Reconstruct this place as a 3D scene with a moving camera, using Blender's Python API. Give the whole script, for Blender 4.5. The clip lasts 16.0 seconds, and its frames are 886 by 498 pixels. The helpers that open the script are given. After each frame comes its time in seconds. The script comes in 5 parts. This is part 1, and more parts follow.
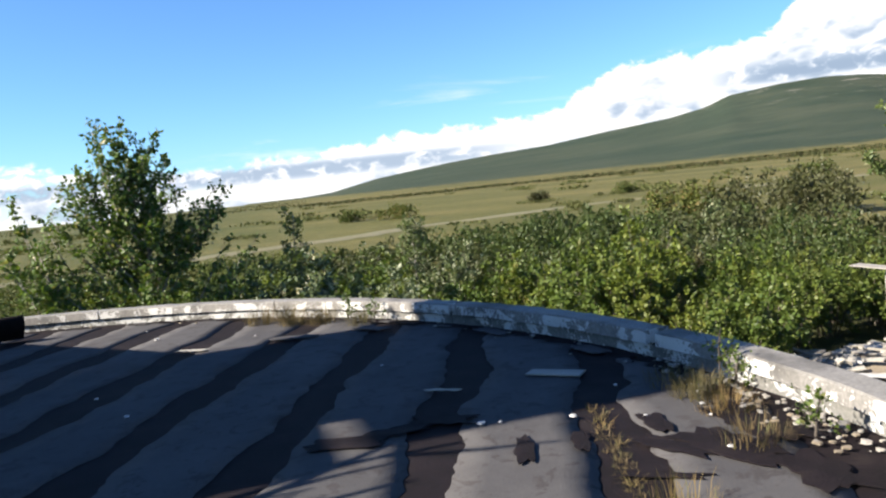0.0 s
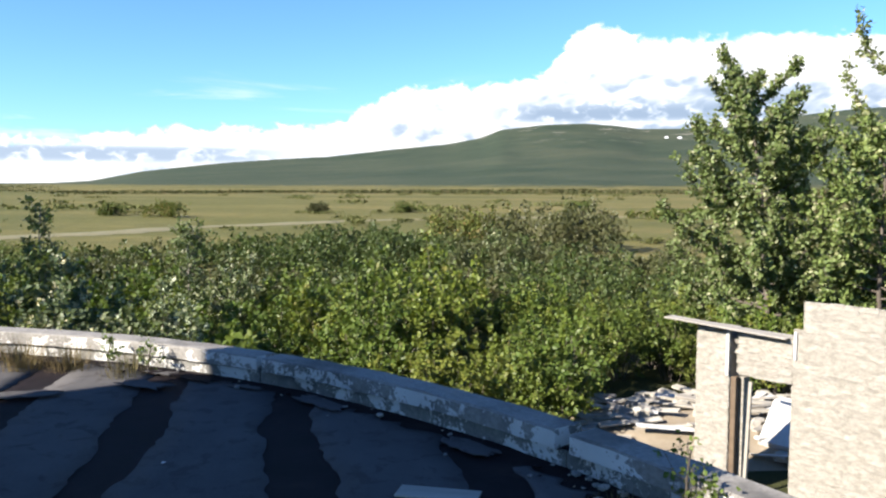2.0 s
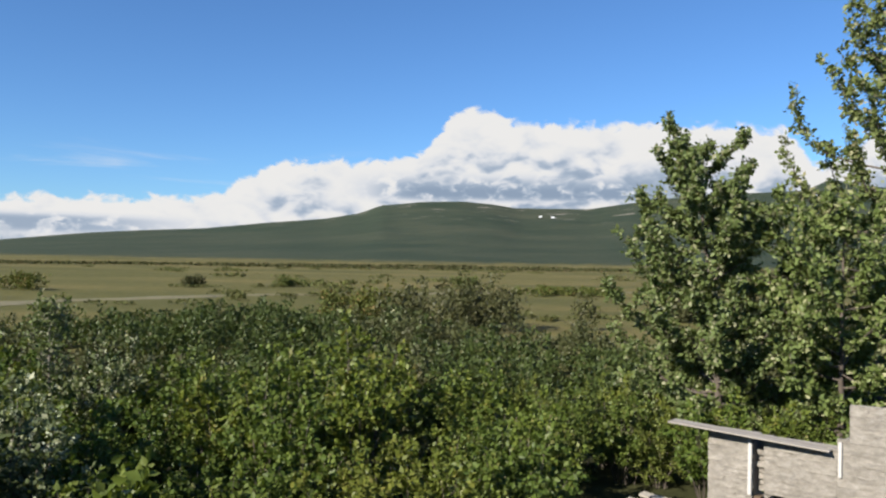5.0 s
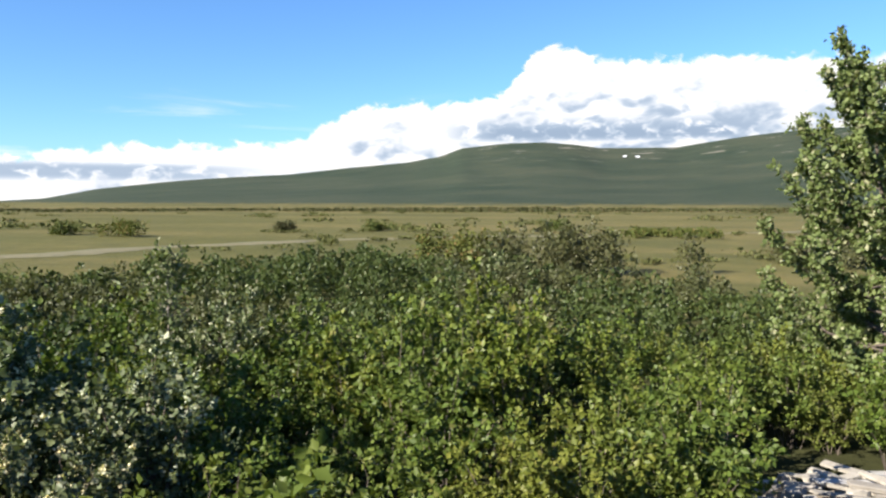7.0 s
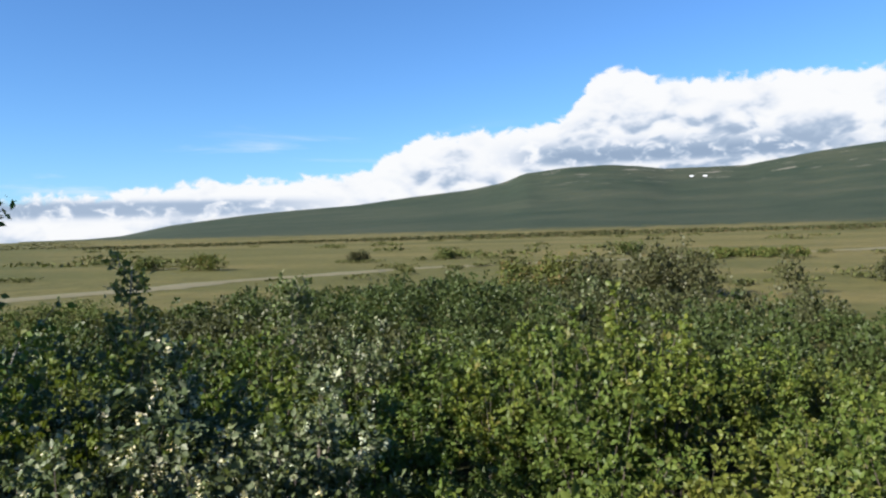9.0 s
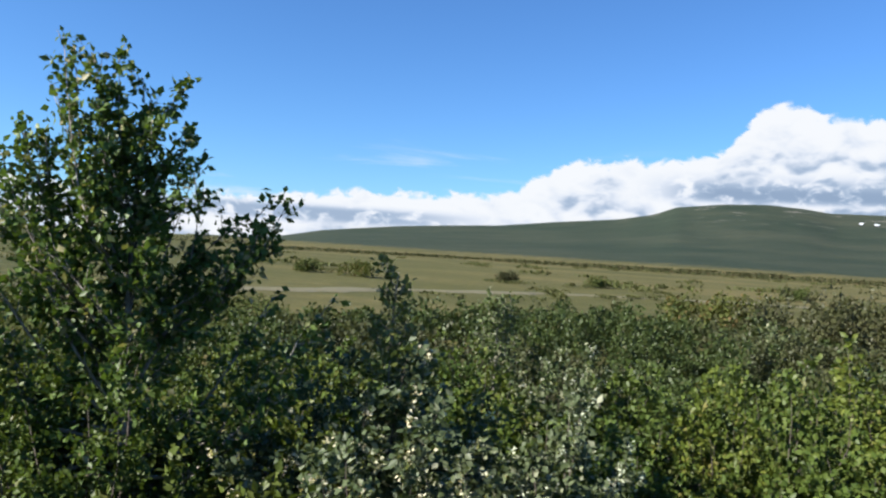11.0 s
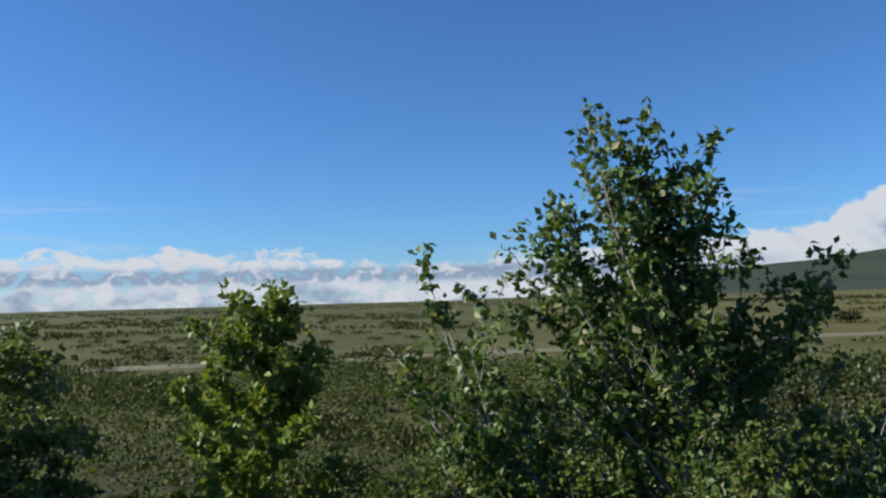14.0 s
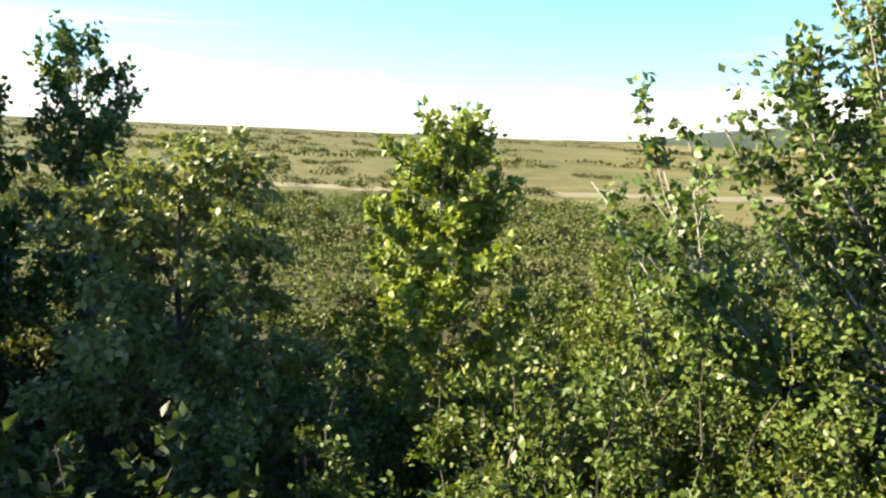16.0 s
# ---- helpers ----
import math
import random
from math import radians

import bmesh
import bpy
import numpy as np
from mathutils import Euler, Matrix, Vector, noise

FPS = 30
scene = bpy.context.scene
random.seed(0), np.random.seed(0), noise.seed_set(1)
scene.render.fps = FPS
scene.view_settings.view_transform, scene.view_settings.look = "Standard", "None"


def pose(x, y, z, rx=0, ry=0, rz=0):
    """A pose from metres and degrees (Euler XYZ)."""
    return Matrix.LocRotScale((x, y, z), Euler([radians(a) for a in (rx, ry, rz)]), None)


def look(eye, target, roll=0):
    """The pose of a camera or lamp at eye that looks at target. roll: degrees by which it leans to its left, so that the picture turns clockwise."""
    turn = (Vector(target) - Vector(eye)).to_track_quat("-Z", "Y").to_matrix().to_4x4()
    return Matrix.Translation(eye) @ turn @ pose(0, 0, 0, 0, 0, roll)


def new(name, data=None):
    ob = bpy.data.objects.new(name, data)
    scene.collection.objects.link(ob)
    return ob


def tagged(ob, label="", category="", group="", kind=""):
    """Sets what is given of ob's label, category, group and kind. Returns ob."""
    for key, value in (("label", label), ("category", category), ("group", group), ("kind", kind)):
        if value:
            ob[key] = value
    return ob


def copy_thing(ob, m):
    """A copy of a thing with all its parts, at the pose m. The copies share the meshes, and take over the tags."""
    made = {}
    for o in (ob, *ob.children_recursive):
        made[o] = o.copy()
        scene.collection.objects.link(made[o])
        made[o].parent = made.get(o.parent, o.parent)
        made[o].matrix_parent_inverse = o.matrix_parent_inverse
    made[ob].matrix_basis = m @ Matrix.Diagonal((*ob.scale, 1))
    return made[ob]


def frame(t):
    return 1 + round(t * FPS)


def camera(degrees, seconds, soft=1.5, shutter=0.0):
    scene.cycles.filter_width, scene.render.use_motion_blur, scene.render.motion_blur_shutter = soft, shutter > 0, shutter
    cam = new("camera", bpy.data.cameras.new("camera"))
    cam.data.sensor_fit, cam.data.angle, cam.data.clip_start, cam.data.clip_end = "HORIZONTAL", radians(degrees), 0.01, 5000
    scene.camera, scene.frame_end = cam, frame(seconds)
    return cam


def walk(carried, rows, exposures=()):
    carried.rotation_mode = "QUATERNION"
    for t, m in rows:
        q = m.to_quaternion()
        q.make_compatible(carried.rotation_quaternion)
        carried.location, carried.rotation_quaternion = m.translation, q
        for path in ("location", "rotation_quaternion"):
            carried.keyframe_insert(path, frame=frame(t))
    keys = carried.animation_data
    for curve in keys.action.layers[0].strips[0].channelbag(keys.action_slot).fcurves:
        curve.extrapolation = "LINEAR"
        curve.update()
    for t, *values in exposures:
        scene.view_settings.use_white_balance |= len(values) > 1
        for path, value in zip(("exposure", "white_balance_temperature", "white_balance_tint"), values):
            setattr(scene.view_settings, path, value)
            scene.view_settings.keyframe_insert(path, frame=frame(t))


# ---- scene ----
EXPO = [(0.0, 1.79, 6700, 10), (0.5, 1.67, 6700, 10), (1.0, 2.02, 6700, 10), (1.5, 1.85, 6700, 10), (2.0, 1.97, 6600, 10), (2.5, 1.77, 6600, 10), (3.0, 1.75, 6700, 10), (3.7, 1.38, 6600, 10), (5.8, 1.20, 6600, 10), (6.5, 2.15, 6700, 10), (7.0, 1.72, 6700, 10), (7.7, 1.68, 6700, 10), (8.2, 1.40, 6500, 10),
        (10.3, 1.50, 6300, 10), (11.0, 1.40, 6200, 10), (12.0, 1.06, 6100, 10), (12.5, 1.18, 6100, 10), (13.5, 0.94, 6000, 10), (14.5, 0.90, 6000, 10), (15.0, 1.20, 6300, 10), (15.5, 1.86, 6900, 10), (16.0, 2.65, 7400, 12)]
# ---------------- camera ----------------
cam = camera(57.9, 16.0, soft=2.3)
PATH = [
    (0.0, look((-0.000, 0.000, 1.478), (-5.347, 8.412, 0.670), -5.96)),
    (0.5, look((-0.455, 0.364, 1.450), (-5.329, 9.071, 0.792), -0.41)),
    (1.0, look((-0.800, 0.825, 1.461), (-4.868, 9.924, 0.653), -0.02)),
    (1.5, look((-1.104, 1.093, 1.526), (-4.425, 10.494, 0.750), -0.65)),
    (2.0, look((-1.389, 1.547, 1.562), (-4.165, 11.120, 0.757), 0.11)),
    (2.5, look((-1.641, 2.008, 1.500), (-4.237, 11.641, 0.819), 2.92)),
    (3.0, look((-1.882, 2.416, 1.501), (-3.831, 12.210, 0.976), 2.60)),
    (3.5, look((-2.154, 2.875, 1.492), (-3.926, 12.717, 1.527), 3.10)),
    (3.7, look((-2.346, 3.031, 1.500), (-3.978, 12.896, 1.598), 1.86)),
    (5.8, look((-3.713, 4.612, 1.513), (-4.753, 14.556, 1.647), 2.43)),
    (6.0, look((-3.864, 4.714, 1.550), (-4.889, 14.661, 1.536), 3.12)),
    (6.5, look((-4.237, 5.028, 1.522), (-5.524, 14.932, 1.013), 1.40)),
    (7.0, look((-4.667, 5.475, 1.490), (-6.970, 15.189, 0.911), 0.15)),
    (7.5, look((-5.092, 5.673, 1.477), (-7.305, 15.408, 0.898), 0.28)),
    (8.0, look((-5.561, 5.827, 1.485), (-8.661, 15.328, 1.148), -1.06)),
    (8.2, look((-5.698, 5.831, 1.489), (-8.774, 15.339, 1.138), -2.05)),
    (10.3, look((-7.273, 5.442, 1.438), (-10.841, 14.783, 1.475), 2.38)),
    (10.5, look((-7.415, 5.380, 1.470), (-11.249, 14.616, 1.494), 2.95)),
    (11.0, look((-7.810, 5.205, 1.449), (-12.504, 14.035, 1.452), 3.54)),
    (11.5, look((-8.269, 5.137, 1.509), (-14.067, 13.275, 1.880), 2.33)),
    (12.0, look((-8.834, 4.989, 1.490), (-14.984, 12.866, 1.833), -0.58)),
    (12.5, look((-9.306, 4.923, 1.507), (-15.976, 12.365, 1.861), -2.72)),
    (13.0, look((-9.814, 4.724, 1.511), (-16.785, 11.874, 2.048), -2.53)),
    (13.5, look((-10.233, 4.450, 1.548), (-17.104, 11.697, 2.070), -3.88)),
    (13.6, look((-10.316, 4.401, 1.540), (-17.255, 11.584, 2.044), -4.49)),
    (14.0, look((-10.703, 4.178, 1.548), (-18.194, 10.773, 2.181), -1.57)),
    (14.5, look((-11.024, 3.869, 1.521), (-18.783, 10.148, 2.135), -1.05)),
    (15.0, look((-11.434, 3.638, 1.482), (-19.485, 9.563, 1.750), -0.70)),
    (15.4, look((-11.677, 3.451, 1.492), (-19.697, 9.419, 1.238), -0.91)),
    (15.5, look((-11.722, 3.422, 1.492), (-19.744, 9.358, 0.857), 0.56)),
    (16.0, look((-12.023, 3.317, 1.454), (-20.003, 9.175, 0.036), 2.60)),
]
walk(cam, PATH, exposures=EXPO)

# ---------------- light ----------------
SUN_AZ, SUN_EL = -138.0, 31.0
to_sun = Vector((math.sin(radians(SUN_AZ)) * math.cos(radians(SUN_EL)),
                 math.cos(radians(SUN_AZ)) * math.cos(radians(SUN_EL)), math.sin(radians(SUN_EL))))
sun = new("sun", bpy.data.lights.new("sun", "SUN"))
sun.data.energy, sun.data.angle, sun.data.color = 5.0, radians(0.5), (1.0, 0.93, 0.82)
sun.matrix_world = look(to_sun * 100, (0, 0, 0))

world = bpy.data.worlds.new("world")
scene.world = world
world.use_nodes = True
wn = world.node_tree
sky = wn.nodes.new("ShaderNodeTexSky")
sky.sky_type, sky.sun_disc = "NISHITA", False
sky.sun_elevation, sky.sun_rotation = radians(SUN_EL), radians(SUN_AZ)
sky.air_density, sky.dust_density, sky.ozone_density = 0.9, 0.2, 3.0
tint = wn.nodes.new("ShaderNodeMix")
tint.data_type, tint.blend_type = "RGBA", "MULTIPLY"
tint.inputs[0].default_value = 1.0
tint.inputs[7].default_value = (0.66, 0.99, 1.34, 1)
wn.links.new(sky.outputs[0], tint.inputs[6])
wn.links.new(tint.outputs[2], wn.nodes["Background"].inputs[0])
wn.nodes["Background"].inputs[1].default_value = 0.05

# ---------------- node helpers ----------------
class Mat:
    """A small wrapper that wires a node material."""
    def __init__(self, name):
        self.m = bpy.data.materials.new(name)
        self.m.use_nodes = True
        self.t = self.m.node_tree
        self.bsdf = self.t.nodes["Principled BSDF"]
        self.out = self.t.nodes["Material Output"]
        self.co = self.t.nodes.new("ShaderNodeTexCoord").outputs["Object"]

    def node(self, kind, **ins):
        n = self.t.nodes.new(kind)
        for k, v in ins.items():
            self.put(n, k.replace("_", " "), v)
        return n

    def put(self, n, key, v):
        s = n.inputs[int(key)] if key.isdigit() else n.inputs[key]
        if isinstance(v, bpy.types.NodeSocket):
            self.t.links.new(v, s)
        else:
            s.default_value = v

    def noise(self, scale, detail=4.0, rough=0.6, co=None, dist=0.0):
        return self.node("ShaderNodeTexNoise", Vector=co or self.co, Scale=scale, Detail=detail, Roughness=rough, Distortion=dist).outputs[0]

    def stretch(self, sx, sy, sz, co=None, rz=0.0):
        n = self.node("ShaderNodeMapping", Vector=co or self.co, Scale=(sx, sy, sz), Rotation=(0, 0, rz))
        return n.outputs[0]

    def ramp(self, fac, stops):
        n = self.t.nodes.new("ShaderNodeValToRGB")
        while len(n.color_ramp.elements) < len(stops):
            n.color_ramp.elements.new(0.5)
        for e, (p, c) in zip(n.color_ramp.elements, stops):
            e.position, e.color = p, (*c, 1) if len(c) == 3 else c
        self.t.links.new(fac, n.inputs[0])
        return n.outputs[0]

    def step(self, fac, a, b):
        n = self.t.nodes.new("ShaderNodeMapRange")
        n.interpolation_type = "SMOOTHSTEP"
        for k, v in (("Value", fac), ("From Min", a), ("From Max", b)):
            self.put(n, k, v)
        return n.outputs[0]

    def mix(self, fac, a, b, mode="MIX"):
        n = self.t.nodes.new("ShaderNodeMix")
        n.data_type, n.blend_type = "RGBA", mode
        for s, v in ((n.inputs[0], fac), (n.inputs[6], a), (n.inputs[7], b)):
            if isinstance(v, bpy.types.NodeSocket):
                self.t.links.new(v, s)
            else:
                s.default_value = v if not isinstance(v, tuple) else ((*v, 1) if len(v) == 3 else v)
        return n.outputs[2]

    def math(self, op, a, b=0.0, c=0.0):
        n = self.t.nodes.new("ShaderNodeMath")
        n.operation = op
        for i, v in enumerate((a, b, c)):
            if isinstance(v, bpy.types.NodeSocket):
                self.t.links.new(v, n.inputs[i])
            else:
                n.inputs[i].default_value = v
        return n.outputs[0]

    def bump(self, h, strength=0.4, distance=0.02):
        n = self.node("ShaderNodeBump", Height=h, Strength=strength, Distance=distance)
        self.put(self.bsdf, "Normal", n.outputs[0])

    def set(self, **ins):
        for k, v in ins.items():
            self.put(self.bsdf, k.replace("_", " "), v)
        return self.m


def rgb(r, g, b):
    return (r, g, b, 1.0)


def leaf_material(name, dark, mid, light, odd, odd_share=0.06, gloss=0.45, see_through=0.21):
    """Leaves: each leaf has its own tint, each plant its own cast; thin enough to let light through."""
    k = Mat(name)
    isle = k.node("ShaderNodeNewGeometry").outputs["Random Per Island"]
    plant = k.node("ShaderNodeObjectInfo").outputs["Random"]
    dark, light = [tuple(0.6 * a + 0.4 * m for a, m in zip(c, mid)) for c in (dark, light)]
    col = k.ramp(isle, [(0.0, dark), (0.5, mid), (1.0 - odd_share - 0.02, light), (1.0 - odd_share, odd), (1.0, odd)])
    cast = k.ramp(plant, [(0.0, (0.68, 0.80, 0.72)), (0.3, (1.0, 1.0, 0.95)), (0.55, (0.84, 0.95, 0.82)), (0.8, (1.22, 1.14, 0.86)), (1.0, (0.9, 0.92, 0.95))])
    col = k.mix(1.0, col, cast, "MULTIPLY")
    k.set(Base_Color=col, Roughness=gloss)
    k.put(k.bsdf, "Specular IOR Level", 0.17)
    tr = k.node("ShaderNodeBsdfTranslucent", Color=k.mix(1.0, col, rgb(1.5, 1.55, 0.6), "MULTIPLY"))
    mx = k.node("ShaderNodeMixShader", **{"0": see_through})
    k.t.links.new(k.bsdf.outputs[0], mx.inputs[1])
    k.t.links.new(tr.outputs[0], mx.inputs[2])
    k.t.links.new(mx.outputs[0], k.out.inputs[0])
    return k.m


# ---------------- materials ----------------
def make_bark(name, a, b):
    k = Mat(name)
    n = k.noise(9.0, 5, 0.7, k.stretch(1, 1, 0.35))
    k.set(Base_Color=k.ramp(n, [(0.3, a), (0.62, b)]), Roughness=0.9)
    k.bump(n, 0.5, 0.01)
    return k.m


bark_pale = make_bark("pale_bark", (0.093, 0.075, 0.058), (0.267, 0.244, 0.209))
bark_dark = make_bark("dark_bark", (0.029, 0.023, 0.019), (0.087, 0.070, 0.055))
leaf_tree = leaf_material("tree_leaf", (0.037, 0.062, 0.022), (0.064, 0.105, 0.032), (0.104, 0.147, 0.048), (0.194, 0.189, 0.122))
leaf_yellow = leaf_material("yellowing_leaf", (0.098, 0.126, 0.024), (0.177, 0.204, 0.036), (0.264, 0.276, 0.062), (0.319, 0.267, 0.072))
leaf_lime = leaf_material("yellow_green_leaf", (0.045, 0.063, 0.015), (0.085, 0.104, 0.023), (0.130, 0.139, 0.037), (0.125, 0.125, 0.04))
leaf_willow = leaf_material("willow_leaf", (0.076, 0.091, 0.033), (0.136, 0.151, 0.052), (0.213, 0.211, 0.085), (0.259, 0.237, 0.112))
leaf_bush = leaf_material("shrub_leaf", (0.037, 0.058, 0.014), (0.071, 0.098, 0.021), (0.113, 0.131, 0.033), (0.105, 0.105, 0.036), 0.05)
leaf_silver = leaf_material("silvery_leaf", (0.060, 0.074, 0.036), (0.090, 0.105, 0.055), (0.140, 0.150, 0.090), (0.26, 0.25, 0.18), 0.12)
leaf_brown = leaf_material("grey_brown_leaf", (0.045, 0.048, 0.023), (0.063, 0.063, 0.028), (0.078, 0.078, 0.036), (0.075, 0.068, 0.038), 0.15)
leaf_far = leaf_material("distant_scrub", (0.037, 0.050, 0.015), (0.063, 0.076, 0.021), (0.096, 0.101, 0.030), (0.108, 0.081, 0.036), 0.12, 0.7, 0.2)
leaf_plain = leaf_material("plain_scrub", (0.031, 0.033, 0.013), (0.041, 0.043, 0.017), (0.056, 0.053, 0.023), (0.063, 0.045, 0.023), 0.15, 0.8, 0.15)
leaf_birch = leaf_material("birch_leaf", (0.055, 0.077, 0.028), (0.106, 0.133, 0.047), (0.155, 0.178, 0.072), (0.235, 0.228, 0.144), 0.12)
fluff_mat = leaf_material("seed_fluff", (0.42, 0.40, 0.34), (0.50, 0.48, 0.41), (0.58, 0.56, 0.48), (0.45, 0.40, 0.30), 0.1, 0.8, 0.2)
leaf_low = leaf_material("low_green_scrub", (0.045, 0.062, 0.018), (0.058, 0.077, 0.022), (0.072, 0.09, 0.028), (0.08, 0.08, 0.03), 0.08, 0.8, 0.15)
leaf_heath = leaf_material("low_heath", (0.052, 0.058, 0.021), (0.068, 0.073, 0.026), (0.084, 0.087, 0.032), (0.09, 0.078, 0.034), 0.1, 0.8, 0.15)
# dark green leaf; close to the roof its colour also stands in for shade
leaf_shade = leaf_material("dark_and_shade_shrub_leaf", (0.028, 0.040, 0.015), (0.041, 0.058, 0.021), (0.059, 0.076, 0.028), (0.068, 0.065, 0.030), 0.06)
grass_dry = leaf_material("dry_grass", (0.065, 0.045, 0.023), (0.111, 0.078, 0.037), (0.171, 0.131, 0.070), (0.065, 0.065, 0.025), 0.08, 0.7, 0.08)


def make_ground():
    k = Mat("tundra_ground")
    xyz = k.node("ShaderNodeSeparateXYZ", Vector=k.co)
    r = k.math("SQRT", k.math("ADD", k.math("MULTIPLY", xyz.outputs[0], xyz.outputs[0]), k.math("MULTIPLY", xyz.outputs[1], xyz.outputs[1])))
    band = k.noise(0.016, 5, 0.62, k.stretch(0.45, 1.3, 1, rz=radians(28)), 0.6)
    fine = k.noise(0.35, 6, 0.7)
    blade = k.noise(3.0, 5, 0.75)
    grass = k.ramp(band, [(0.32, (0.051, 0.058, 0.016)), (0.45, (0.082, 0.081, 0.026)), (0.56, (0.132, 0.111, 0.042)), (0.66, (0.066, 0.070, 0.022))])
    grass = k.mix(k.step(fine, 0.35, 0.75), grass, k.mix(0.55, grass, rgb(0.028, 0.036, 0.012)))
    grass = k.mix(k.math("MULTIPLY", k.step(blade, 0.4, 0.7), 0.35), grass, rgb(0.139, 0.103, 0.048))
    # low green scrub takes over towards the west
    west = k.step(k.math("DIVIDE", k.math("ADD", k.math("MULTIPLY", xyz.outputs[0], -1.0), k.math("MULTIPLY", xyz.outputs[1], -0.85)), r), -0.05, 0.22)
    grass = k.mix(k.math("MULTIPLY", west, k.step(fine, 0.25, 0.6)), grass, k.mix(0.62, grass, rgb(0.031, 0.045, 0.013)))
    soil = k.ramp(fine, [(0.3, (0.023, 0.025, 0.010)), (0.7, (0.050, 0.053, 0.020))])
    low = k.mix(k.step(r, 34.0, 52.0), soil, grass)
    mott = k.noise(0.0045, 8, 0.68)
    mott2 = k.noise(0.05, 6, 0.7)
    wood = k.ramp(mott, [(0.36, (0.020, 0.032, 0.019)), (0.5, (0.031, 0.041, 0.025)), (0.64, (0.046, 0.052, 0.032))])
    wood = k.mix(k.math("MULTIPLY", k.step(mott2, 0.42, 0.62), 0.35), wood, rgb(0.020, 0.030, 0.018))
    rock = k.noise(0.011, 6, 0.62, k.stretch(1, 1, 3.0))
    bare = k.math("MULTIPLY", k.step(rock, 0.61, 0.66), k.step(xyz.outputs[2], 70.0, 150.0))
    wood = k.mix(bare, wood, rgb(0.15, 0.14, 0.115))
    hill = k.step(k.math("ADD", xyz.outputs[2], k.math("MULTIPLY", k.math("SUBTRACT", mott2, 0.5), 9.0)), -1.2, 1.6)
    k.set(Base_Color=k.mix(k.math("MULTIPLY", hill, k.step(r, 380.0, 520.0)), low, wood), Roughness=0.95)
    k.put(k.bsdf, "Specular IOR Level", 0.1)
    k.bump(k.math("ADD", blade, k.math("MULTIPLY", fine, 2.0)), 0.6, 0.12)
    return k.m


def make_concrete(name, base, paint, amount, scale=5.0, bare_top=0.0):
    """Weathered concrete under a peeling coat of paint."""
    k = Mat(name)
    a, b, c = k.noise(scale, 6, 0.7, None, 0.4), k.noise(38.0, 4, 0.7), k.noise(1.3, 4, 0.6)
    conc = k.mix(k.step(b, 0.3, 0.7), tuple(0.75 * x for x in base), tuple(1.2 * x for x in base))
    conc = k.mix(k.math("MULTIPLY", k.step(c, 0.48, 0.66), 0.7), conc, rgb(0.035, 0.032, 0.029))
    up = k.node("ShaderNodeSeparateXYZ", Vector=k.node("ShaderNodeNewGeometry").outputs["Normal"]).outputs[2]
    worn = k.math("SUBTRACT", a, k.math("MULTIPLY", k.step(up, 0.3, 0.8), bare_top))
    mask = k.step(k.math("ADD", worn, k.math("MULTIPLY", k.math("SUBTRACT", b, 0.5), 0.32)), 1.0 - amount, 1.02 - amount)
    coat = k.mix(k.step(c, 0.35, 0.7), paint, tuple(0.78 * x for x in paint))
    k.set(Base_Color=k.mix(mask, conc, coat), Roughness=0.88)
    k.bump(k.math("ADD", k.math("MULTIPLY", mask, 0.6), k.math("MULTIPLY", b, 0.5)), 0.5, 0.008)
    return k.m


def make_felt():
    k = Mat("grey_roofing_felt")
    a, b, c = k.noise(1.1, 6, 0.7), k.noise(70.0, 3, 0.7), k.noise(6.0, 5, 0.7, None, 0.6)
    ob = k.node("ShaderNodeObjectInfo").outputs["Random"]
    col = k.mix(k.step(a, 0.3, 0.7), rgb(0.033, 0.031, 0.033), rgb(0.058, 0.055, 0.056))
    col = k.mix(k.math("MULTIPLY", k.step(c, 0.55, 0.60), 0.8), col, rgb(0.022, 0.017, 0.017))
    col = k.mix(k.math("MULTIPLY", b, 0.5), col, rgb(0.096, 0.092, 0.089))
    col = k.mix(k.math("MULTIPLY", ob, 0.2), col, rgb(0.045, 0.045, 0.051))
    k.set(Base_Color=col, Roughness=0.92)
    k.put(k.bsdf, "Specular IOR Level", 0.12)
    k.bump(k.math("ADD", b, k.math("MULTIPLY", c, 1.5)), 0.35, 0.006)
    return k.m


def make_tar():
    k = Mat("black_bitumen")
    a, b = k.noise(3.0, 6, 0.7), k.noise(45.0, 4, 0.7)
    k.set(Base_Color=k.ramp(a, [(0.3, (0.005, 0.004, 0.004)), (0.55, (0.010, 0.007, 0.008)), (0.75, (0.021, 0.016, 0.014))]), Roughness=0.85)
    k.put(k.bsdf, "Specular IOR Level", 0.1)
    k.bump(k.math("ADD", a, b), 0.5, 0.01)
    return k.m


def make_plain(name, a, b, scale=6.0, rough=0.85, metal=0.0, bump=0.4, sx=1.0):
    k = Mat(name)
    n = k.noise(scale, 6, 0.68, k.stretch(sx, 1, 1))
    f = k.noise(scale * 9, 3, 0.7)
    k.set(Base_Color=k.mix(k.math("MULTIPLY", f, 0.4), k.ramp(n, [(0.3, a), (0.7, b)]), a), Roughness=rough, Metallic=metal)
    k.bump(k.math("ADD", n, f), bump, 0.01)
    return k.m


